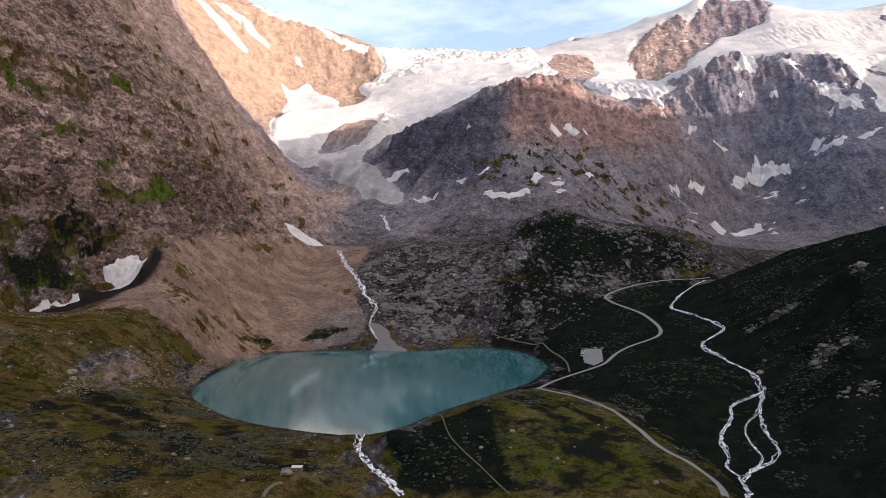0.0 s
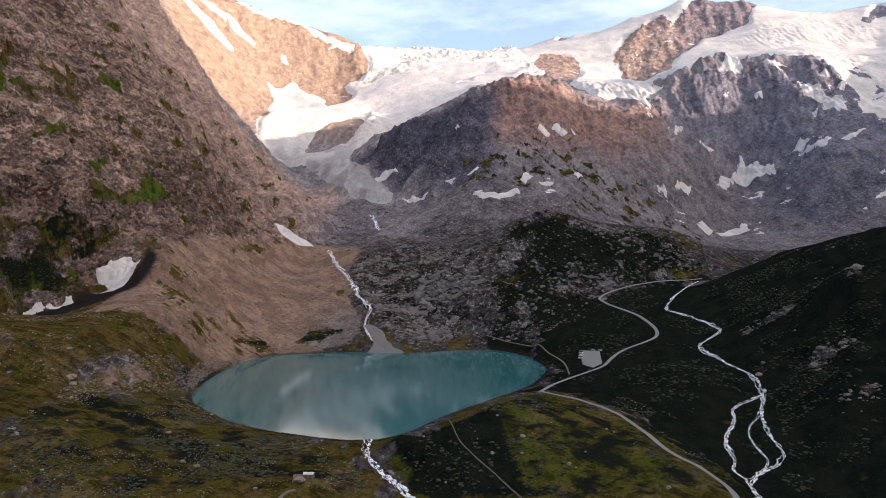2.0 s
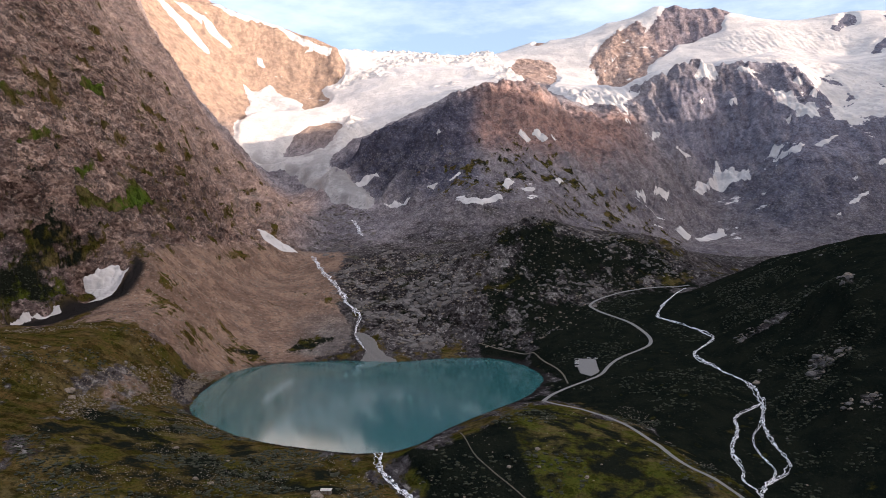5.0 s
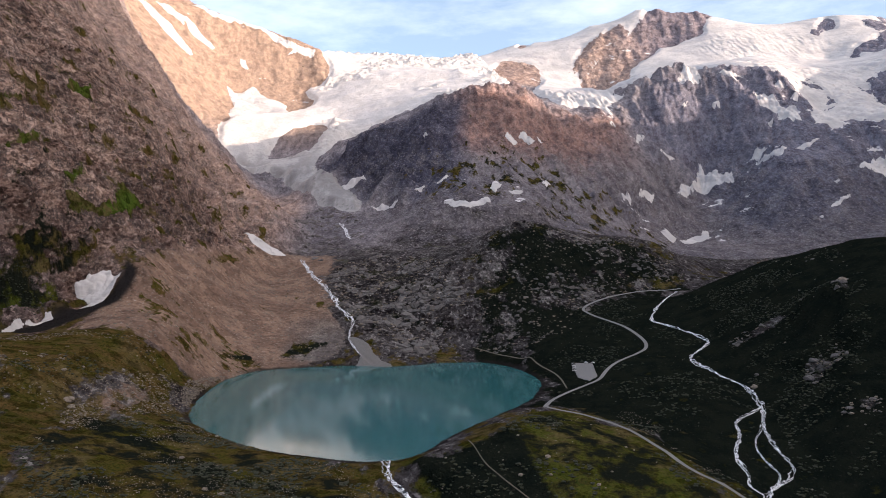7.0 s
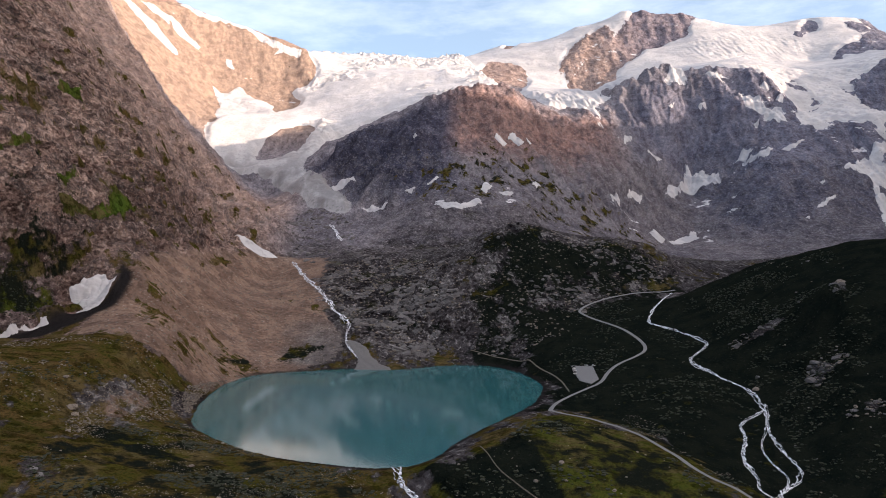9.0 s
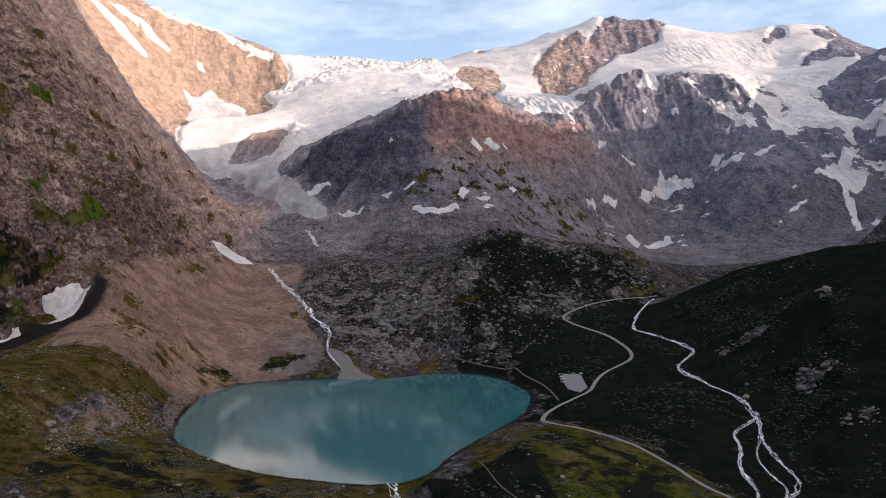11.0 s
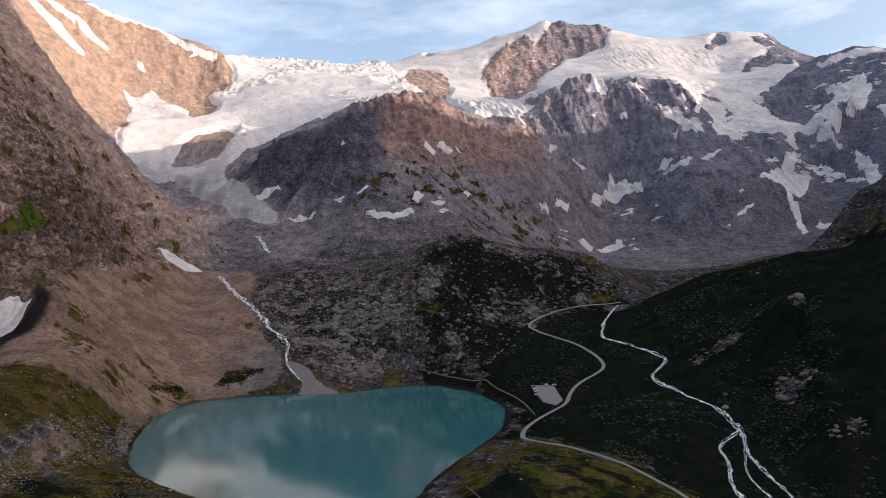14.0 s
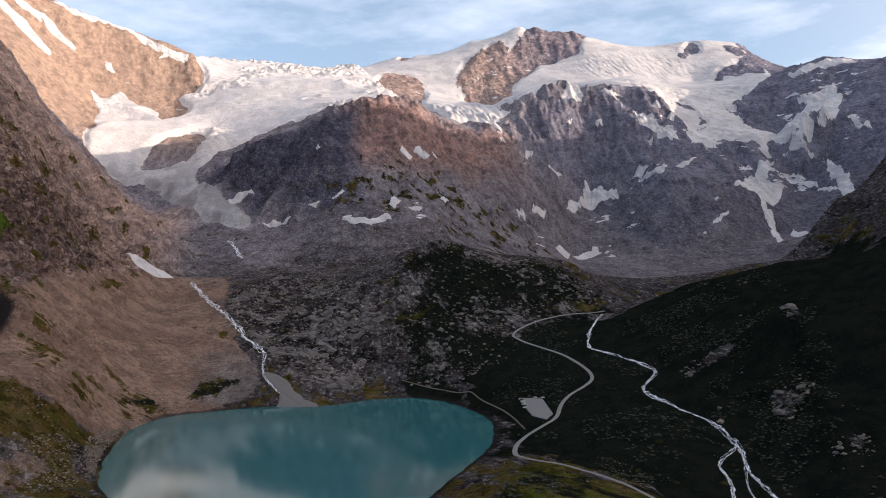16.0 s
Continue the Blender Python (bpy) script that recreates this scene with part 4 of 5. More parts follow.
def build_ground():
    x, y = GX.ravel(), GY.ravel()
    n = fbm(x, y, 80, 4, 51)
    gentle = step(SLOPE - 0.35 * n, 1.15, 0.55)
    grass, scree, scrub, red, rust, dark, pale, lush, snow, ashen, dimmed = (np.zeros(x.shape) for _ in range(11))

    def lay(layer, name, amount, soft):
        m = within(name, soft, x, y) * amount
        np.maximum(layer, m, out=layer)

    lay(grass, "moraine_grass", 0.8, 25)
    lay(grass, "foreland", 0.92, 25)
    lay(grass, "green_knoll", 0.95, 20)
    lay(grass, "meadow", 0.9, 30)
    lay(grass, "right_hill", 0.98, 60)
    lay(grass, "mid_knoll", 0.68, 90)
    lay(grass, "slabs", 0.22, 60)
    lay(scrub, "slabs", 0.9, 60)
    lay(grass, "trench_bank", 0.8, 15)
    for name in ("green_shelf", "green_ledge", "green_step", "green_strip", "green_nook"):
        lay(grass, name, 0.92, 7)
        lay(lush, name, 1.0, 12)
    lay(grass, "low_scrub", 0.62, 30)
    lay(scrub, "low_scrub", 0.55, 30)
    lay(lush, "green_knoll", 0.25, 20)
    lay(scrub, "green_knoll", 0.48, 20)
    lay(lush, "trench_bank", 0.4, 15)
    rest = step(y, 1700, 900) * gentle * (1 - 0.7 * within("slabs", 40, x, y))
    grass = np.maximum(grass, rest * 0.55)
    valley = step(x, 60, 160) * step(y, 1150, 1000)
    grass = np.maximum(grass, 0.95 * valley * (within("green_knoll", 5, x, y) < 0.5))
    grass = np.maximum(grass, step(y, 700, 400) * 0.75)
    ledges = step(y, 2300, 1900) * (x < -300) * (y > 900) * (0.22 - 0.3 * LEDGE * (Z < 420))
    dome_grass = 0.38 * step(np.hypot((x - 420) / 450, (y - 2050) / 280), 1.2, 0.5)
    grass = np.maximum(grass, np.maximum(ledges, dome_grass))
    lay(grass, "rubble", 0.62, 18)
    rub = np.maximum(within("rubble", 18, x, y), within("lake_rubble", 10, x, y))
    grass *= 1 - 0.12 * rub
    pits = within("scree", 25, x, y)
    grass *= 1 - pits * np.clip(0.95 - 0.75 * step(RILLS + 0.8 * fbm(x, y, 90, 3, 77), 0.3, 0.9), 0, 1)
    grass = np.maximum(grass, within("streaks", 12, x, y) * step(RILLS, 0.12, 0.5) * 0.5)
    grass += 0.4 * RILLS * within("moraine_grass", 30, x, y)
    np.maximum(scree, np.maximum(pits, 0.5 * rub), out=scree)
    scree = np.maximum(scree, step(y, 2900, 2400) * step(y, 1400, 1700) * step(np.abs(x + 330 - 60 * n), 260, 100) * step(Z, 360, 300) * 0.36)
    loose = step(x, -400, -360) * step(x + 40 * n, -90, -200) * step(y, 760, 860) * step(y, 1750, 1650) * step(Z, 190, 120)
    scree = np.maximum(scree, 0.75 * loose)
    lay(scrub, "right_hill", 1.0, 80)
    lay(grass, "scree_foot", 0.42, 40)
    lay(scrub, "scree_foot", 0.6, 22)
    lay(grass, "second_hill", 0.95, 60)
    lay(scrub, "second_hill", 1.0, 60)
    # gully shrubs, with the shade of the hummock banks painted in as scrub
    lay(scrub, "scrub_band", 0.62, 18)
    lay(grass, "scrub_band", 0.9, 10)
    # shade on the knoll's left slope, drawn as near-black scrub
    lay(scrub, "shaded_slope", 1.0, 22)
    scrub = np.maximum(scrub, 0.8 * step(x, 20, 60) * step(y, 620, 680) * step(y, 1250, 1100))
    # right side of the valley: scrub cover that also carries its shade
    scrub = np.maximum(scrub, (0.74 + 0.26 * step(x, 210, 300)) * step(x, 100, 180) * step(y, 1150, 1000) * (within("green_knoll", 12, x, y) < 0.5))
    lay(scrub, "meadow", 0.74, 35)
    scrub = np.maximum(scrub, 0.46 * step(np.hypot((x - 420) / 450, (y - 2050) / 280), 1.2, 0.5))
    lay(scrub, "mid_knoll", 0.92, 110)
    lay(scrub, "foreland", 0.42, 30)
    lay(scrub, "trench_bank", 0.6, 20)
    scrub = np.maximum(scrub, step(np.hypot((x + 470) / 60, (y - 1030) / 140), 1.3, 0.6) * 0.6)
    scrub *= 1 - 0.95 * lush * (x < -380) * (y > 960)
    lay(rust, "red_dome", 0.9, 90)
    tan = step(y, 2300, 2700) * step(x, -150, -300) * step(Z, 450, 700)
    red = np.maximum(red, 0.95 * step(x, -220, -320) * step(y, 700, 900) * step(y, 2500, 2200))
    # blue shade of the black rock's face, put into its colour
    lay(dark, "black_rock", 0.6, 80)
    # left flank of the dome: its shade goes into the rock colour
    lay(dimmed, "dome_flank", 0.85, 40)
    red = np.maximum(red, step(y, 3300, 3600) * (x > 300) * 0.75 * step(x, 2300, 2000))
    # haze over the far right peaks, laid on as rock blue
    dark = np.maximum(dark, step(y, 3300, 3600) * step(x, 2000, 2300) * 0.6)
    lay(snow, "runnel_snow", 0.64, 60)
    lay(snow, "crest_snow", 0.6, 40)
    lay(snow, "dome_snow", 0.4, 60)
    lay(snow, "cirque_snow", 0.44, 60)
    snow = np.maximum(snow, 0.42 * step(y, 3200, 3500))
    snow *= step(SLOPE, 1.6, 0.7)
    ashen = np.maximum(ashen, step(x + 60 * n, -190, -120) * step(y, 1250, 1050))
    ashen = np.maximum(ashen, step(y, 1600, 1800))
    # blue cast of the flank's shade, also painted
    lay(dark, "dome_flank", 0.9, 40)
    # the right mountain gets the same painted haze
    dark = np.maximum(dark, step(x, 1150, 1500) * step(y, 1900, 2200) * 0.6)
    lay(dark, "trench_bank", 0.6, 20)
    # wall foot and low far rock, toned darker
    dimmed = np.maximum(dimmed, 0.6 * step(x, -330, -400) * step(y, 1750, 1350) * step(Z + 70 * n - 0.1 * y, 190, 90))
    dimmed = np.maximum(dimmed, 0.5 * step(x, -150, 0) * step(y, 1550, 1800) * step(Z + 60 * n, 520, 280))
    lay(dimmed, "slabs", 0.62, 60)
    lay(dimmed, "upper_slabs", 0.4, 90)
    lay(dimmed, "mid_knoll", 0.72, 60)
    mud = within("trench_mud", 5, x, y)
    wet = step(-LAKE_D + 3 * fbm(x, y, 17, 3, 85), 6.5, 3.0) * step(fbm(x, y, 60, 2, 87), -0.7, 0.1)
    mud = np.maximum(mud, 0.8 * wet)
    for name in ("scar", "outcrop", "broken_ground", "pale_crag"):
        grass *= 1 - 0.5 * within(name, 10, x, y)
    lay(pale, "slabs", 0.35, 60)
    lay(pale, "mid_knoll", 0.35, 40)
    pale = np.maximum(pale, 0.12 * (y > 1400) * (Z < 420) * (x > -150))
    layers = {"grass": grass, "scree": scree, "scrub": scrub, "red": red, "rust": rust, "tan": tan, "snow": snow, "ashen": ashen, "dimmed": dimmed, "rill": RILLS, "dark": dark, "pale": pale, "lush": lush, "mud": mud, "upland": step(y + 200 * n, 1500, 1900)}
    quads = grid_quads(len(RINGS), len(ANGLES), True)
    # below the camera's path the fan gives way to a plain disc
    quads = quads[quads.min(1) >= 6 * len(ANGLES)]
    dr, da = np.meshgrid([0.5, 30, 70, 115, 160, 205, 250, 290, 322], np.radians(np.arange(-180, 180, 4.0)), indexing="ij")
    dx, dy = (HUB[0] + dr * np.sin(da)).ravel(), (HUB[1] + dr * np.cos(da)).ravel()
    quads = np.concatenate([quads, grid_quads(9, 90, True) + len(x)])
    heights = np.r_[Z, smooth_land(dx, dy) + 2.5 * fbm(dx, dy, 90, 3, 23) - 0.6]
    layers = {key: np.r_[v, np.full(len(dx), 0.75 if key == "grass" else 0.0)] for key, v in layers.items()}
    names = list(LINES)
    massif = np.array([max([v for key, v in OWNERS.items() if n.startswith(key)], default=0) for n in names])
    piece = [max([key for key in PIECES if n.startswith(key)], key=len, default="") for n in names]
    owner = np.r_[REGION.ravel(), np.full(len(dx), names.index("foreland_near"))][quads[:, 0]]
    verts = np.c_[np.r_[x, dx], np.r_[y, dy], heights]

    def cut(name, chosen):
        used, inv = np.unique(quads[chosen], return_inverse=True)
        return new(name, mesh_from(name, verts[used], inv.reshape(-1, 4), GROUND, True, {key: v[used] for key, v in layers.items()}))

    for k, (name, label, category) in enumerate(MASSIFS):
        if k == 0:
            tagged(cut(name, massif[owner] == 0), label, category, kind="structure")
            continue
        root = new(name)
        for title in sorted({PIECES[piece[i]] for i in range(len(names)) if massif[i] == k}):
            lines = [i for i in range(len(names)) if massif[i] == k and PIECES[piece[i]] == title]
            chosen = np.isin(owner, lines)
            if chosen.any():
                cut(title, chosen).parent = root
        tagged(root, label, category)


build_ground()


def build_lake():
    p = rounded(LAKE_SHORE, 3)
    c = p.mean(0)
    bm = bmesh.new()
    vs = [bm.verts.new((*(c + (q - c) * 1.03), 0.0)) for q in p]
    bm.faces.new(vs)
    bmesh.ops.triangulate(bm, faces=bm.faces[:])
    me = bpy.data.meshes.new("lake")
    bm.to_mesh(me)
    me.materials.append(WATER)
    return tagged(new("lake", me), "still turquoise glacial lake mirroring mountains and clouds", "lake", kind="structure")


build_lake()

# ---- glaciers and snow ----


def sheet(name, outline, spacing, thick, edge, mat, holes=(), fray=0.0, relief=None, corners=1):
    """A sheet that lies on the ground inside a line in plan, with a rounded, frayed rim."""
    p = rounded(outline, corners)
    lo, hi = p.min(0) - 2 * spacing - fray, p.max(0) + 2 * spacing + fray
    xs, ys = np.arange(lo[0], hi[0] + spacing, spacing), np.arange(lo[1], hi[1] + spacing, spacing)
    x, y = (a.ravel() for a in np.meshgrid(xs, ys, indexing="ij"))
    d = signed_distance(x, y, p)
    for h in holes:
        d = np.minimum(d, -signed_distance(x, y, rounded(h, 2)))
    if fray:
        d = d + fray * fbm(x, y, fray * 5, 4, 71, False, 0.65)
    z = surf(x, y)
    if relief is not None:
        z = z + (smooth_land(x, y) + thick + relief(x, y) - z) * step(d, 0, edge)
    else:
        z = z + thick * step(d, 0, edge)
    z = z - np.where(d < 0, 2.0, 0.0)
    q = grid_quads(len(xs), len(ys))
    q = q[(d[q] > -spacing).any(1) & (d[q] > 0).sum(1).astype(bool)]
    if relief is not None:
        return np.c_[x, y, z], q[:, ::-1]
    used, inv = np.unique(q, return_inverse=True)
    q, v = inv.reshape(-1, 4)[:, ::-1], np.c_[x, y, z][used]
    tag = np.arange(len(v))
    while True:
        low, old = tag[q].min(1), tag.copy()
        for c in range(4):
            np.minimum.at(tag, q[:, c], low)
        if (tag == old).all():
            break
    most = np.bincount(tag[q[:, 0]]).argmax()
    q = q[tag[q[:, 0]] == most]
    used, inv = np.unique(q, return_inverse=True)
    return mesh_from(name, v[used], inv.reshape(-1, 4), mat)


def glacier(label, outline, holes, spacing, thick, fray, mat, relief, cuts):
    """One ice body, its reaches as parts: cuts are (name, test on plan)."""
    v, q = sheet("glacier", outline, spacing, thick, 30, mat, holes, fray, relief)
    root = new("glacier")
    mid = v[q].mean(1)
    free = np.ones(len(q), bool)
    for name, test in cuts:
        sel = free & test(mid[:, 0], mid[:, 1])
        free &= ~sel
        used, inv = np.unique(q[sel], return_inverse=True)
        ob = new(name, mesh_from(name, v[used], inv.reshape(-1, 4), mat))
        ob.parent = root
    return tagged(root, label, "glacier")


def icefall(x, y):
    """Crevasses across the flow, thickest where the ice breaks over the steps."""
    broken = step(fbm(x, y, 240, 2, 8), -0.35, 0.25) * step(y, 2600, 3000) * step(x, -430, -280)
    cut = fbm(x * 0.4 + 0.25 * y, y, 26, 3, 5, True, 0.6)
    return 30 * cut * broken + 4 * fbm(x, y, 120, 3, 9) + 1.2 * fbm(x, y, 18, 3, 10)


def snowfield(x, y):
    front = step(y, 3250, 2900) * step(x, 1150, 1000)
    slope = step(fbm(x, y, 300, 2, 14), 0.0, 0.5) * step(x, 1300, 1700)
    return 4 * fbm(x, y, 200, 3, 15) + 20 * front * fbm(x, y * 0.2, 19, 2, 21, True) + fbm(x, y * 0.45 + 0.2 * x, 24, 3, 19, True, 0.6) * (0.8 + 11 * front + 4 * slope) + 13 * step(x, 1350, 1550) * step(y, 3500, 3150) * fbm(x * 0.5, y + 0.2 * x, 26, 3, 25, True, 0.6)


glacier("crevassed pale glacier flowing down between rock walls", ICE["main_glacier"], ROCK_ISLANDS["main_glacier"], 5.0, 20, 10, ICE_SKIN, icefall,
        (("ice_tongue", lambda x, y: y < 2800), ("icefall", lambda x, y: y < 3750), ("firn_basin", lambda x, y: y > 0)))
glacier("broad white snowfield and hanging glacier below the summits", ICE["upper_snowfield"], ROCK_ISLANDS["upper_snowfield"], 6.0, 12, 14, SNOW, snowfield,
        (("ice_cliff", lambda x, y: (y < 3150) & (x < 1150)), ("firn_slope", lambda x, y: x < 1350), ("side_icefall", lambda x, y: y < 3300), ("snowfield", lambda x, y: y > 0)))


def snow_patch(outline):
    p = np.array(outline, float)
    away = float(np.hypot(*p.mean(0)))
    reach = float(np.ptp(p, axis=0).min())
    me = sheet("snow_patch", outline, min(max(0.7, away * 0.0007), 2.0), 0.8 + away * 0.0004, 0.003 * away, SNOW, (), min(1 + away * 0.003, 0.24 * reach), None, 0 if reach > 15 else 1)
    size = "long narrow" if np.ptp(p, axis=0).max() > 3 * reach else "small" if reach < 40 else "broad"
    return tagged(new("snow_patch", me), size + " patch of old white snow on dark rock", "snow patch", "snow patches")


snow_patch([(-423, 972), (-413, 993), (-391, 1004), (-377, 994), (-376, 972), (-384, 957), (-396, 951), (-410, 952), (-404, 959), (-409, 964)])
snow_patch([(-456, 858), (-445, 879), (-436, 895), (-425, 910), (-420, 904), (-430, 890), (-440, 872), (-450, 850)])
snow_patch([(-347, 1664), (-307, 1677), (-272, 1683), (-251, 1661), (-271, 1638), (-305, 1632)])
snow_patch([(-1109, 3540), (-1089, 3620), (-986, 3618), (-860, 3522), (-869, 3457), (-961, 3480)])
snow_patch([(-1063, 3711), (-1024, 3763), (-946, 3794), (-942, 3702)])
snow_patch([(-989, 3783), (-932, 3828), (-819, 3767), (-829, 3724), (-906, 3716)])
snow_patch([(-719, 3859), (-687, 3864), (-666, 3802), (-696, 3802)])
snow_patch([(-513, 3987), (-502, 4019), (-462, 4049), (-427, 4048), (-473, 4017)])
snow_patch([(101, 1922), (134, 1905), (159, 1868), (213, 1928), (215, 1888), (157, 1848), (118, 1866)])
snow_patch([(224, 1987), (249, 2045), (264, 2018), (236, 1966)])
snow_patch([(271, 1976), (318, 2020), (315, 2000), (280, 1960)])
snow_patch([(383, 2085), (403, 2137), (413, 2110), (388, 2059)])
snow_patch([(36, 2090), (65, 2084), (54, 2074)])
snow_patch([(92, 2083), (127, 2086), (130, 2066), (104, 2047)])
snow_patch([(318, 2288), (340, 2330), (354, 2308), (337, 2270)])
snow_patch([(364, 2317), (381, 2339), (413, 2313), (396, 2291)])
snow_patch([(428, 2367), (448, 2363), (425, 2311)])
snow_patch([(-662, 3238), (-674, 3435), (-734, 3575), (-680, 3632), (-630, 3727), (-574, 3655), (-464, 3575), (-417, 3314), (-514, 3234), (-611,
    3131)])
snow_patch([(-411, 3345), (-395, 3533), (-354, 3643), (-336, 3735), (-312, 3672), (-345, 3413)])
snow_patch([(-957, 3935), (-822, 4109), (-654, 4164), (-494, 4080), (-370, 4068), (-372, 4023), (-518, 4032), (-704, 4105), (-853, 3975)])
snow_patch([(-90, 2098), (-50, 2104), (-7, 2090), (-7, 2070), (-57, 2084)])
snow_patch([(-189, 2297), (-136, 2301), (-98, 2273), (-89, 2253), (-151, 2265)])
snow_patch([(73, 2249), (84, 2243), (85, 2233), (74, 2239)])
snow_patch([(989, 2652), (1070, 2711), (1116, 2785), (1134, 2751), (1186, 2663), (1180, 2633), (1134, 2669), (1084, 2690), (1025, 2648), (949, 2597),
    (892, 2522)])
snow_patch([(949, 2725), (982, 2745), (1016, 2737), (1090, 2790), (1074, 2774), (978, 2714)])
snow_patch([(665, 2296), (699, 2343), (707, 2325), (668, 2269)])
snow_patch([(737, 2368), (788, 2436), (834, 2457), (815, 2437)])
snow_patch([(754, 2221), (787, 2257), (819, 2245), (771, 2167)])
snow_patch([(819, 2245), (909, 2345), (974, 2400), (959, 2336), (873, 2252), (830, 2225)])
snow_patch([(1259, 2646), (1298, 2588), (1318, 2572), (1303, 2563), (1267, 2603)])
snow_patch([(1239, 2696), (1275, 2655), (1303, 2611), (1294, 2616), (1257, 2653)])
snow_patch([(1282, 2588), (1332, 2577), (1359, 2585), (1303, 2547)])
snow_patch([(1353, 2565), (1411, 2577), (1462, 2587), (1377, 2533)])
snow_patch([(1220, 2166), (1304, 2219), (1344, 2228), (1288, 2187)])
snow_patch([(1476, 2380), (1684, 2552), (1796, 2600), (1709, 2508), (1677, 2501), (1701, 2471), (1751, 2477), (1657, 2398), (1588, 2343), (1558,
    2353), (1514, 2360)])
snow_patch([(1560, 2378), (1590, 2384), (1520, 2260), (1496, 2210), (1420, 2090), (1344, 1982), (1323, 1972), (1400, 2100), (1455, 2180), (1478, 2240)])
snow_patch([(1922, 2500), (1912, 2440), (1900, 2381), (1800, 2219), (1690, 2060), (1600, 1990), (1700, 2130), (1809, 2304), (1893, 2454)])
snow_patch([(2263, 3105), (2345, 3096), (2407, 3046), (2506, 2992), (2483, 2885), (2414, 2954), (2344, 3007), (2270, 3023)])
snow_patch([(2129, 2884), (2179, 2843), (2303, 2862), (2183, 2715), (2066, 2596), (1914, 2575), (1866, 2578), (1837, 2620), (1836, 2666), (2025, 2792), (2102, 2802)])
snow_patch([(1880, 2579), (1933, 2582), (1940, 2556), (1889, 2546), (1860, 2557), (1847, 2586)])
snow_patch([(1559, 2211), (1500, 2080), (1440, 1995), (1395, 1985), (1430, 2060)])
snow_patch([(1805, 2494), (1850, 2461), (1784, 2271), (1770, 2262), (1825, 2430)])
snow_patch([(1906, 2565), (1955, 2550), (2121, 2671), (2229, 2763), (2205, 2712), (2039, 2557), (1963, 2537)])
snow_patch([(2065, 2524), (2080, 2493), (2031, 2369), (2016, 2399), (2056, 2496)])
snow_patch([(1843, 2595), (1903, 2522), (1913, 2500), (1859, 2557)])
snow_patch([(1382, 2898), (1427, 2902), (1462, 2814), (1518, 2839), (1463, 2686), (1434, 2708), (1413, 2772), (1371, 2824)])
snow_patch([(1491, 2947), (1529, 2925), (1505, 2899), (1468, 2908)])
snow_patch([(1513, 2888), (1558, 2879), (1532, 2842), (1507, 2857)])
snow_patch([(1127, 3040), (1254, 3160), (1238, 3041), (1171, 3016)])
snow_patch([(1300, 3040), (1358, 3028), (1386, 2986), (1341, 2997)])
snow_patch([(1113, 2932), (1144, 2957), (1154, 2952), (1125, 2927)])
snow_patch([(1233, 2933), (1264, 2935), (1259, 2921), (1234, 2916)])
snow_patch([(1360, 2751), (1387, 2753), (1380, 2740), (1358, 2735)])
snow_patch([(831, 2710), (889, 2779), (916, 2764), (857, 2722)])
snow_patch([(1326, 2282), (1345, 2288), (1340, 2273), (1325, 2271)])
snow_patch([(1202, 2159), (1221, 2165), (1213, 2147)])

# ---- roads, paths and streams ----
def ribbon(name, mat, lift=0.35, across=5, wander=0.25):
    half, line = TRACKS[name]
    p = softened(line, 3)
    s = np.r_[0, np.cumsum(np.hypot(*np.diff(p, axis=0).T))]
    n = max(8, int(s[-1] / 1.6))
    u = np.linspace(0, s[-1], n)
    c = np.c_[np.interp(u, s, p[:, 0]), np.interp(u, s, p[:, 1])]
    t = np.gradient(c, axis=0)
    t /= np.maximum(np.hypot(*t.T), 1e-6)[:, None]
    side = np.c_[-t[:, 1], t[:, 0]]
    w = half * (1 + wander * fbm(u, u * 0 + half, 7, 3, 3, False, 0.7))
    c = c + side * (wander * half * 1.1 * fbm(u, u * 0 + 40 + half, 22, 3, 6))[:, None]
    k = np.linspace(-1, 1, across)
    x = c[:, None, 0] + side[:, None, 0] * (w[:, None] * k)
    y = c[:, None, 1] + side[:, None, 1] * (w[:, None] * k)
    z = surf(x, y)
    z = 0.5 * z + 0.5 * np.maximum(z, z.mean(1, keepdims=True)) + lift - 0.5 * (np.abs(k) > 0.99)
    return mesh_from(name, np.stack([x, y, z], -1).reshape(-1, 3), grid_quads(n, across), mat)


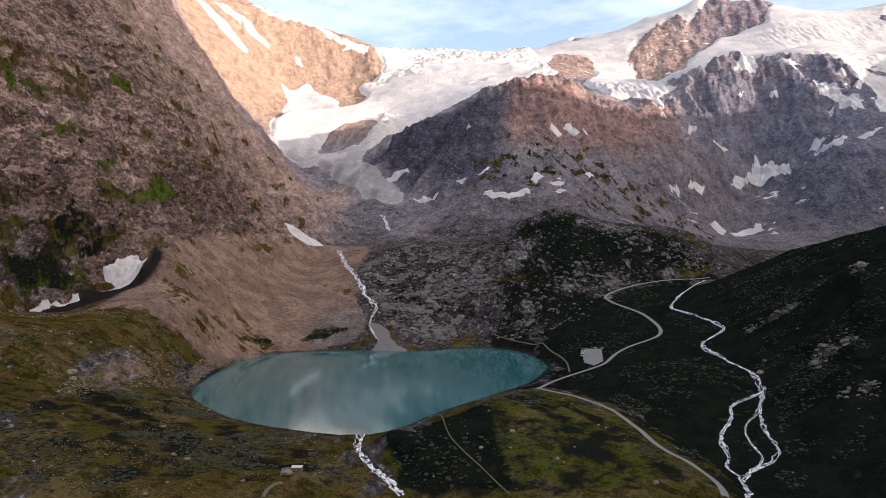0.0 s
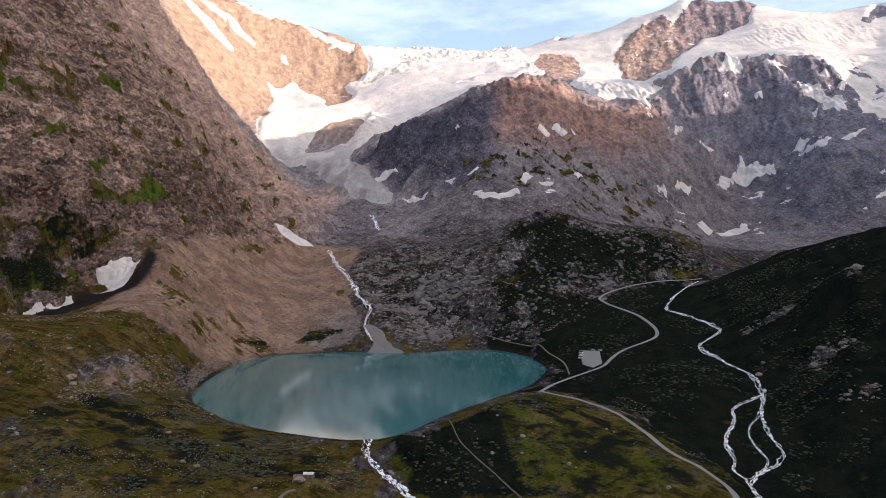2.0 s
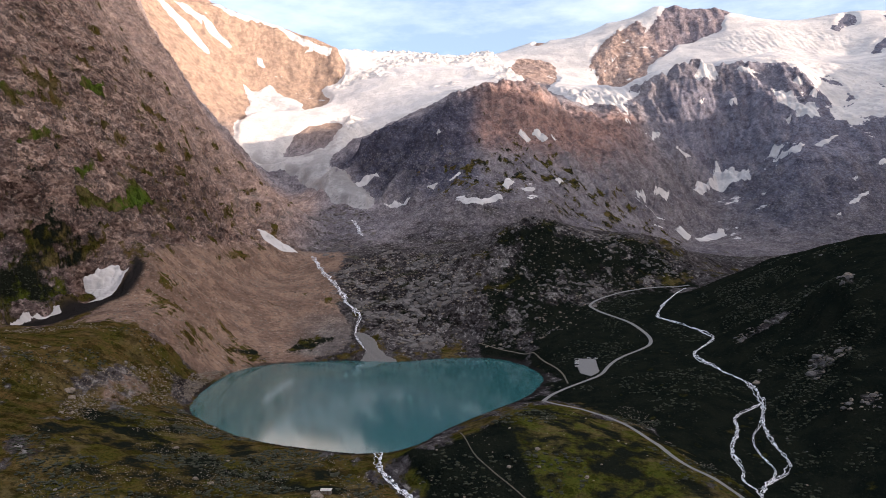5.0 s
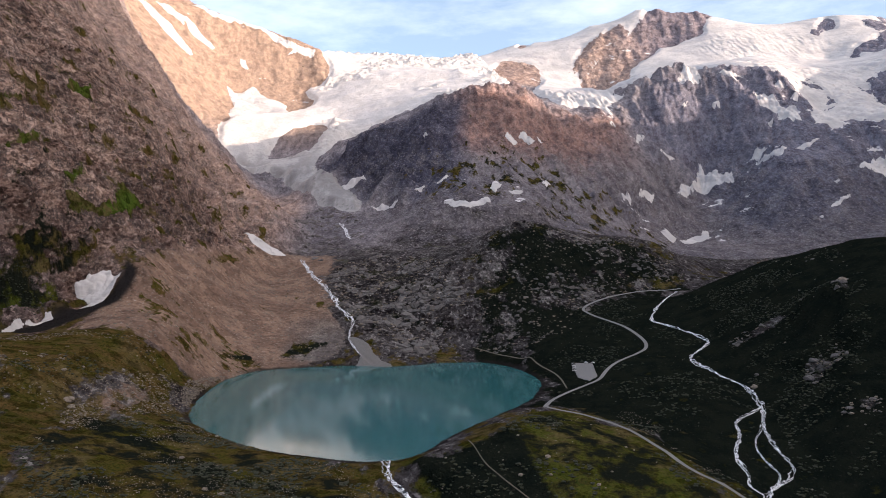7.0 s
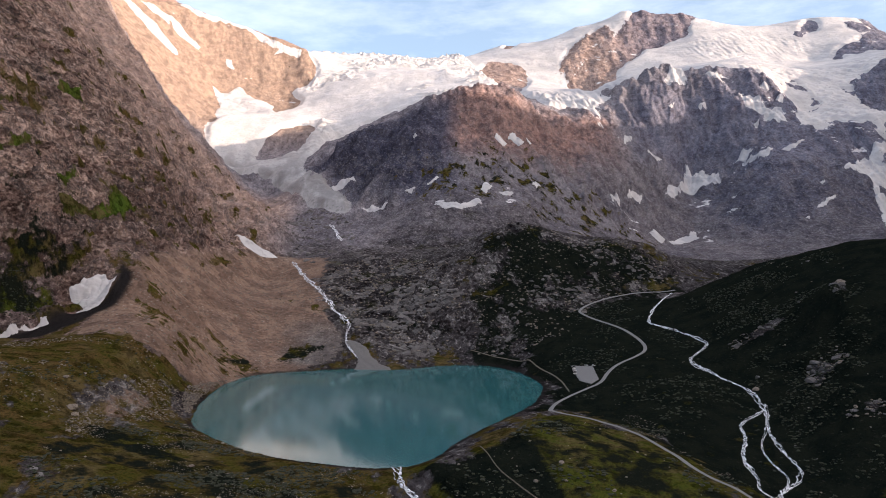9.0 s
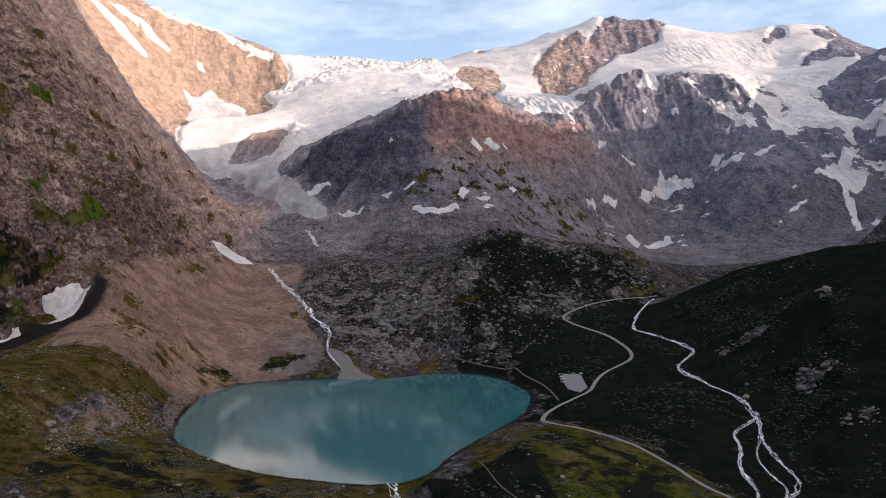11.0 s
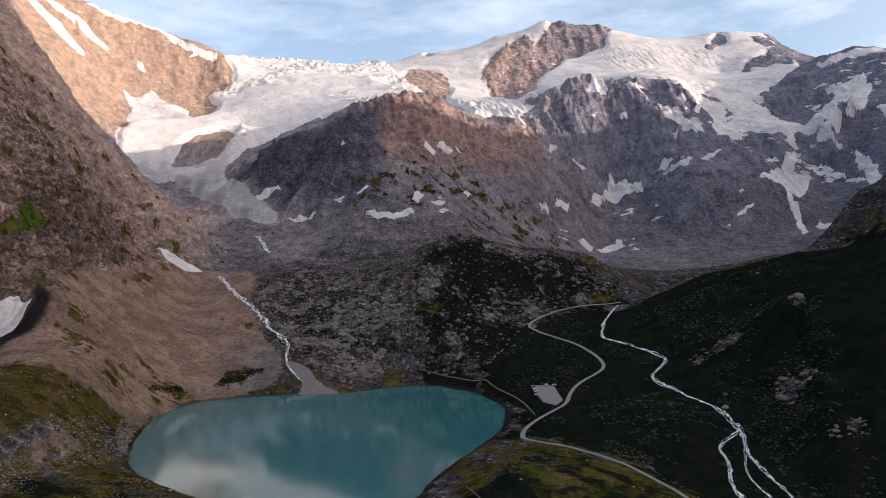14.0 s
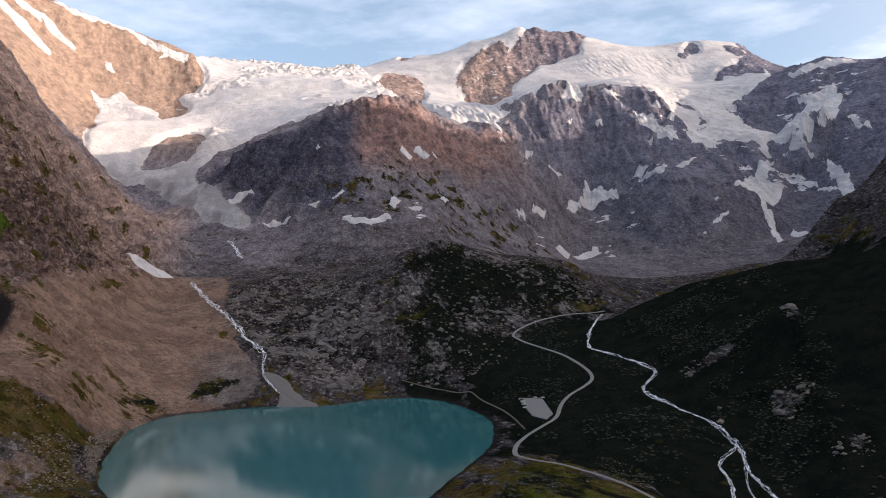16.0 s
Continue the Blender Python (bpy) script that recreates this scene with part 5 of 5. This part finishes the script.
def braided(name, mat, strands):
    """A stream that splits into thin strands and joins again."""
    half, line = TRACKS[name]
    p = softened(line, 3)
    s = np.r_[0, np.cumsum(np.hypot(*np.diff(p, axis=0).T))]
    n = max(12, int(s[-1] / 1.0))
    u = np.linspace(0, s[-1], n)
    c = np.c_[np.interp(u, s, p[:, 0]), np.interp(u, s, p[:, 1])]
    t = np.gradient(c, axis=0)
    t /= np.maximum(np.hypot(*t.T), 1e-6)[:, None]
    side = np.c_[-t[:, 1], t[:, 0]]
    vs, qs = [], []
    for k in range(strands):
        off = half * 3.6 * fbm(u, u * 0 + 30 * k, 24, 4, 3 + k, False, 0.6) + half * 0.7 * fbm(u, u * 0 + 9 * k, 5, 2, 13 + k)
        w = half * (0.05 + 0.42 * step(fbm(u, u * 0 + 50 * k, 15, 3, 23 + k), -0.5, 0.6))
        a = np.linspace(-1, 1, 4)
        x = c[:, None, 0] + side[:, None, 0] * (off[:, None] + w[:, None] * a)
        y = c[:, None, 1] + side[:, None, 1] * (off[:, None] + w[:, None] * a)
        z = surf(x, y) + 0.45 + 0.03 * k - 0.3 * (np.abs(a) > 0.99)
        qs.append(grid_quads(n, 4) + 4 * n * k)
        vs.append(np.stack([x, y, z], -1).reshape(-1, 3))
    return mesh_from(name, np.concatenate(vs), np.concatenate(qs), mat)


def gravel_material(name, a, b):
    m, nt, bs = material(name, 0.9)
    g = grain(nt, 0.8, 5)
    nt.links.new(mix(nt, ramp(nt, g, 0.3, 0.7), a, b), bs.inputs["Base Color"])
    bump(nt, bs, g, 0.3, 0.2)
    return m


def white_water_material():
    m, nt, b = material("white_water", 0.25)
    g, gap = crag(nt, 1.6, 6, 0.8), crag(nt, 0.3, 4, 0.7)
    g = math_node(nt, "ADD", g, math_node(nt, "MULTIPLY", math_node(nt, "SUBTRACT", gap, 0.5), 0.9))
    nt.links.new(mix(nt, ramp(nt, g, 0.41, 0.53), (0.05, 0.058, 0.066), (0.85, 0.87, 0.92)), b.inputs["Base Color"])
    bump(nt, b, g, 0.6, 0.5)
    return m


ROAD = gravel_material("pale_worn_tarmac", (0.19, 0.188, 0.185), (0.15, 0.15, 0.15))
PATH_DIRT = gravel_material("trodden_gravel", (0.12, 0.105, 0.075), (0.08, 0.07, 0.052))
SILT = gravel_material("grey_silt", (0.15, 0.143, 0.138), (0.1, 0.096, 0.093))
RAPIDS = white_water_material()
tagged(new("road", ribbon("toll_road", ROAD, 0.45, 5, 0.05)), "narrow pale winding mountain road beside the lake", "road", kind="structure")
for n in ("shore_path", "knoll_path", "hut_track"):
    tagged(new("footpath", ribbon(n, PATH_DIRT)), "trodden gravel footpath through the grass", "path", kind="structure")
for n in ("inlet_stream", "delta_stream", "waterfall", "outlet_stream", "valley_stream", "side_stream", "braid_stream", "cirque_stream"):
    tagged(new("stream", braided(n, RAPIDS, 4)), "white rushing mountain stream", "stream", kind="structure")
tagged(new("parking_area", sheet("parking_area", PARKING, 0.9, 0.5, 1.2, ROAD, (), 0.6, None, 0)), "pale gravel parking area beside the road", "parking", kind="structure")
tagged(new("river_delta", sheet("river_delta", DELTA, 1.5, 0.6, 3, SILT, (), 2.5)), "grey silt fan where the stream meets the lake", "delta", kind="structure")

# ---- stones, scrub and boulders ----
def stone_material(name, a, b, dark):
    m, nt, bs = material(name, 0.9)
    info = nt.nodes.new("ShaderNodeObjectInfo")
    geo = nt.nodes.new("ShaderNodeNewGeometry")
    g = grain(nt, 1.2, 5)
    col = mix(nt, geo.outputs["Random Per Island"], a, b)
    col = mix(nt, math_node(nt, "MULTIPLY", info.outputs["Random"], 0.5), col, b)
    nt.links.new(mix(nt, ramp(nt, g, 0.5, 0.7), col, dark), bs.inputs["Base Color"])
    bump(nt, bs, g, 0.5, 0.4)
    return m


STONE = stone_material("weathered_granite", (0.1, 0.084, 0.066), (0.22, 0.186, 0.15), (0.06, 0.051, 0.042))
GREY_STONE = stone_material("grey_gneiss", (0.055, 0.051, 0.05), (0.135, 0.126, 0.122), (0.03, 0.028, 0.028))
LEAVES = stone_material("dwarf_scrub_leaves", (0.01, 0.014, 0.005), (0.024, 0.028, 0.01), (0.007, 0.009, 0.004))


def lump(detail, seed, flat=0.7):
    """A rough, angular lump about one metre in radius: corners and triangles."""
    bm = bmesh.new()
    bmesh.ops.create_icosphere(bm, subdivisions=detail, radius=1)
    for v in bm.verts:
        n = noise.noise(v.co * 1.3 + Vector((seed * 7.1, 0, 0))) + 0.5 * noise.noise(v.co * 3.1 + Vector((0, seed * 3.3, 0)))
        v.co *= 1 + 0.45 * n
        v.co.z *= flat
    co = np.array([v.co[:] for v in bm.verts])
    tri = np.array([[v.index for v in f.verts] for f in bm.faces])
    bm.free()
    return co, tri


def hewn(seed):
    """An angular slab with flat broken faces, about one metre in radius."""
    rng = random.Random(seed)
    bm = bmesh.new()
    bmesh.ops.create_cube(bm, size=1.5)
    for _ in range(7):
        n = Vector((rng.uniform(-1, 1), rng.uniform(-1, 1), rng.uniform(-0.3, 1))).normalized()
        cut = bmesh.ops.bisect_plane(bm, geom=bm.verts[:] + bm.edges[:] + bm.faces[:], plane_co=n * rng.uniform(0.5, 0.8), plane_no=n, clear_outer=True)
        rim = [e for e in cut["geom_cut"] if isinstance(e, bmesh.types.BMEdge)]
        if len(rim) > 2:
            bmesh.ops.contextual_create(bm, geom=rim)
    bmesh.ops.triangulate(bm, faces=bm.faces[:])
    bm.verts.index_update()
    tilt = Euler((rng.uniform(-0.5, 0.5), rng.uniform(-0.5, 0.5), 0)).to_matrix()
    co = np.array([(tilt @ Vector((v.co.x * 1.3, v.co.y, v.co.z * 0.7)))[:] for v in bm.verts])
    tri = np.array([[v.index for v in f.verts] for f in bm.faces])
    bm.free()
    return co, tri


def pick(name, count, rng, clump=0.0, size=30):
    """Places in plan inside an area, gathered into clumps."""
    p = rounded(AREAS[name], 1)
    lo, hi = p.min(0), p.max(0)
    q = lo + (hi - lo) * rng.random((count * 6, 2))
    q = q[signed_distance(q[:, 0], q[:, 1], p) > 0]
    n = fbm(q[:, 0], q[:, 1], size, 3, 91)
    keep = (n > clump) if clump else np.ones(len(q), bool)
    for half, line in TRACKS.values():
        keep &= line_distance(q[:, 0], q[:, 1], line) > half + 1.5
    keep &= signed_distance(q[:, 0], q[:, 1], PARKING) < -2
    keep &= signed_distance(q[:, 0], q[:, 1], SHORE) < -1.5
    return q[keep][:count]


def strew(name, spots, sizes, shapes, mat, flat, rng, sink=0.25):
    """Many lumps in one mesh, resting a little sunk in the ground."""
    vs, fs, base = [], [], 0
    z = surf(spots[:, 0], spots[:, 1])
    for k, (co, tri) in enumerate(shapes):
        sel = np.arange(len(spots)) % len(shapes) == k
        s, r = sizes[sel], rng.random(sel.sum()) * 6.283
        c, d = np.cos(r)[:, None], np.sin(r)[:, None]
        w = 0.7 + 0.6 * rng.random((sel.sum(), 1))
        x = (co[None, :, 0] * c - co[None, :, 1] * d * w) * s[:, None] + spots[sel, :1]
        y = (co[None, :, 0] * d + co[None, :, 1] * c * w) * s[:, None] + spots[sel, 1:]
        h = co[None, :, 2] * s[:, None] * flat + (z[sel] + s * flat * sink)[:, None]
        v = np.stack([x, y, h], -1).reshape(-1, 3)
        f = (tri[None] + (np.arange(sel.sum()) * len(co))[:, None, None]).reshape(-1, 3) + base
        vs.append(v), fs.append(f)
        base += len(v)
    return mesh_from(name, np.concatenate(vs), np.concatenate(fs), mat, False)


def scatter():
    rng = np.random.default_rng(7)
    shapes = [lump(1, k) for k in range(5)]
    beds = (("rubble", 1500, 0.25, 1.2, 0), ("lake_rubble", 900, 0.4, 1.4, 0), ("roadside_rubble", 260, 0.2, 0.7, 0.05), ("green_knoll", 150, 0.2, 0.6, 0.1),
            ("foreland", 3800, 0.12, 0.55, 0.02), ("moraine_grass", 700, 0.3, 1.2, 0.1), ("meadow", 160, 0.2, 0.7, 0.2), ("right_hill", 90, 0.3, 1.0, 0.25), ("outcrop", 60, 0.5, 2.0, 0), ("scar", 50, 0.4, 1.4, 0), ("broken_ground", 40, 0.5, 1.8, 0),
            ("scree", 1800, 0.5, 1.8, 0), ("mid_knoll", 900, 0.6, 2.6, 0), ("slabs", 1100, 0.8, 3.4, 0))
    for name, count, small, large, clump in beds:
        q = pick(name, count, rng, clump)
        size = small + (large - small) * rng.random(len(q)) ** 3
        me = strew("loose_stones", q, size, shapes, STONE, 0.8, rng)
        tagged(new("loose_stones", me), "pale weathered stones scattered over the ground", "stones", kind="stuff")
    # outcrops: angular slabs that stand out of the slopes in clusters
    slabs = [hewn(k + 60) for k in range(7)]
    for name, count, small, large, clump in (("slabs", 620, 1.8, 9.0, 0.06), ("mid_knoll", 380, 1.2, 5.5, 0.12), ("right_hill", 60, 0.8, 3.0, 0.3), ("outcrop", 26, 1.5, 5.0, 0), ("scar", 18, 1.2, 4.0, 0),
                                             ("pale_crag", 16, 2.0, 6.0, 0), ("broken_ground", 14, 1.2, 4.0, 0), ("upper_slabs", 240, 2.5, 9.0, 0.05)):
        q = pick(name, count, rng, clump, 60)
        size = small + (large - small) * rng.random(len(q)) ** 2.2
        me = strew("rock_outcrops", q, size, slabs, GREY_STONE, 0.8, rng, -0.12)
        tagged(new("rock_outcrops", me), "grey angular rock slabs breaking through the slope", "rocks", kind="stuff")
    tufts = [lump(1, k + 20, 0.6) for k in range(5)]
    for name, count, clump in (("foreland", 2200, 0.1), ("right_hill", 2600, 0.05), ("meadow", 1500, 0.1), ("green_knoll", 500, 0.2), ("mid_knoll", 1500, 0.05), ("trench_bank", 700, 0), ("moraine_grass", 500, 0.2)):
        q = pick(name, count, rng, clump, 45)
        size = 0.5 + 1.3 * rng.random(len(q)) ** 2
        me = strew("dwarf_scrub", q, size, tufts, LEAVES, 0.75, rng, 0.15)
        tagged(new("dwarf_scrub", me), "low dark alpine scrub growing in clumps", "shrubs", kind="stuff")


scatter()


def boulders():
    rng = np.random.default_rng(19)
    meshes = []
    for k in range(5):
        co, tri = lump(2, 40 + k, 0.75)
        meshes.append(mesh_from("boulder", co, tri, STONE, False))
    spots = [(-88, 430, 3.6), (-297, 622, 4.2), (-291, 611, 3.0), (277, 688, 3.4), (401, 751, 4.5), (-311, 650, 2.2), (-150, 452, 1.9), (40, 470, 1.8), (20, 452, 1.4), (62, 438, 1.5)]
    for name, count in (("rubble", 24), ("foreland", 18), ("green_knoll", 14), ("right_hill", 14), ("scree", 16), ("mid_knoll", 12), ("moraine_grass", 12)):
        for x, y in pick(name, count, rng):
            spots.append((x, y, 0.55 + 1.2 * rng.random() ** 2))
    for k, (x, y, r) in enumerate(spots):
        ob = new("boulder", meshes[k % 5])
        ob.matrix_world = Matrix.LocRotScale((x, y, float(surf(x, y)) + 0.3 * r), Euler((0, 0, rng.random() * 6.28)), (r, r * (0.7 + 0.3 * rng.random()), r * 0.8))
        size = "huge" if r > 3 else "large" if r > 1.6 else "rough"
        tagged(ob, size + " pale granite boulder lying on the slope", "boulder", "boulders on the slopes")


boulders()

# ---- hut and parked cars ----
def part(name, bm, mat, parent, label=""):
    me = bpy.data.meshes.new(name)
    bm.to_mesh(me)
    bm.free()
    me.materials.append(mat)
    ob = new(name, me)
    ob.parent = parent
    return tagged(ob, label)


def block(size, at, bevel=0.0, taper=1.0):
    """A box with softened edges, its top narrowed by taper."""
    bm = bmesh.new()
    bmesh.ops.create_cube(bm, size=1)
    for v in bm.verts:
        t = taper if v.co.z > 0 else 1
        v.co = Vector((v.co.x * size[0] * t, v.co.y * size[1] * t, v.co.z * size[2])) + Vector(at)
    if bevel:
        bmesh.ops.bevel(bm, geom=bm.edges[:], offset=bevel, segments=2, affect="EDGES", profile=0.6)
    return bm


def plain(name, colour, rough=0.6, metal=0.0):
    m, nt, b = material(name, rough)
    g = grain(nt, 2.5, 4)
    nt.links.new(mix(nt, ramp(nt, g, 0.4, 0.7), colour, tuple(c * 0.75 for c in colour)), b.inputs["Base Color"])
    b.inputs["Metallic"].default_value = metal
    return m


HUT_STONE, HUT_ROOF, HUT_WOOD = plain("hut_stone", (0.16, 0.14, 0.12), 0.9), plain("pale_sheet_roof", (0.6, 0.58, 0.55), 0.5), plain("old_boards", (0.1, 0.07, 0.05), 0.9)


def hut():
    root = new("hut")
    x, y = -84.0, 440.0
    root.matrix_world = pose(x, y, float(surf(x, y)) - 0.3, 0, 0, -8)
    part("wall", block((5.6, 3.4, 2.3), (0, 0, 1.15), 0.08), HUT_STONE, root)
    for side in (-1, 1):
        bm = block((6.2, 2.2, 0.14), (0, 0, 0), 0.03)
        bmesh.ops.transform(bm, matrix=pose(0, side * 0.96, 2.68, -side * 24, 0, 0), verts=bm.verts)
        part("roof_slope", bm, HUT_ROOF, root, "pale sheet metal roof slope")
    part("door", block((0.9, 0.08, 1.9), (1.2, -1.73, 1.0), 0.02), HUT_WOOD, root)
    part("shutter", block((0.8, 0.08, 0.8), (-1.2, -1.73, 1.4), 0.02), HUT_WOOD, root)
    pen = new("stone_pen")
    pen.matrix_world = pose(x - 6.0, y - 1, float(surf(x - 6.0, y - 1)) - 0.2, 0, 0, 5)
    for at, size in (((0, 2, 0.6), (5, 0.6, 1.2)), ((0, -2, 0.6), (5, 0.6, 1.2)), ((-2.4, 0, 0.6), (0.6, 4, 1.2))):
        part("dry_stone_wall", block(size, at, 0.12, 0.9), STONE, pen)
    tagged(pen, "low dry stone pen beside the hut", "enclosure")
    return tagged(root, "small stone alpine hut with pale metal roof", "hut")


hut()
TYRE, GLASS_DARK, CHROME = plain("tyre_rubber", (0.02, 0.02, 0.02), 0.8), plain("tinted_glass", (0.02, 0.025, 0.03), 0.08), plain("alloy", (0.5, 0.5, 0.5), 0.35, 1.0)


def car(paint):
    root = new("parked_car")
    bm = block((4.3, 1.75, 0.62), (0, 0, 0.62), 0.16, 0.97)
    part("body", bm, paint, root)
    part("cabin", block((2.3, 1.55, 0.55), (-0.2, 0, 1.18), 0.12, 0.8), GLASS_DARK, root, "dark tinted windows")
    part("roof", block((1.7, 1.3, 0.08), (-0.2, 0, 1.48), 0.03), paint, root)
    for sx in (-1.35, 1.35):
        for sy in (-0.8, 0.8):
            bm = bmesh.new()
            bmesh.ops.create_cone(bm, cap_ends=True, segments=14, radius1=0.33, radius2=0.33, depth=0.22, matrix=pose(sx, sy, 0.33, 90, 0, 0))
            wheel = part("wheel", bm, TYRE, root)
            bm = bmesh.new()
            bmesh.ops.create_cone(bm, cap_ends=True, segments=10, radius1=0.2, radius2=0.2, depth=0.24, matrix=pose(sx, sy, 0.33, 90, 0, 0))
            part("rim", bm, CHROME, wheel)
    for sy in (-0.6, 0.6):
        part("headlight", block((0.08, 0.3, 0.14), (2.12, sy, 0.72), 0.02), CHROME, root)
    return root


def park_cars():
    rng = random.Random(4)
    looks = [(plain("white_paint", (0.75, 0.75, 0.75), 0.3), "white"), (plain("silver_paint", (0.42, 0.43, 0.45), 0.3), "silver grey"),
             (plain("black_paint", (0.02, 0.02, 0.022), 0.25), "black")]
    base = [car(p) for p, _ in looks]
    rows = [(142.5 + 1.2 * k, 812 + 5.0 * k, 20, (0, 2, 0, 1, 0, 2)[k]) for k in range(6)]
    rows += [(160.5, 832, -60, 0), (163.5, 828, -58, 2), (166, 824, -60, 0)]
    done = [False, False, False]
    for x, y, turn, look_no in rows:
        m = pose(x, y, float(surf(x, y)) + 0.5, 0, 0, turn + rng.uniform(-4, 4))
        ob = base[look_no] if not done[look_no] else copy_thing(base[look_no], m)
        done[look_no] = True
        ob.matrix_world = m
        tagged(ob, looks[look_no][1] + " car parked on the gravel lot", "car", "parked cars")


park_cars()
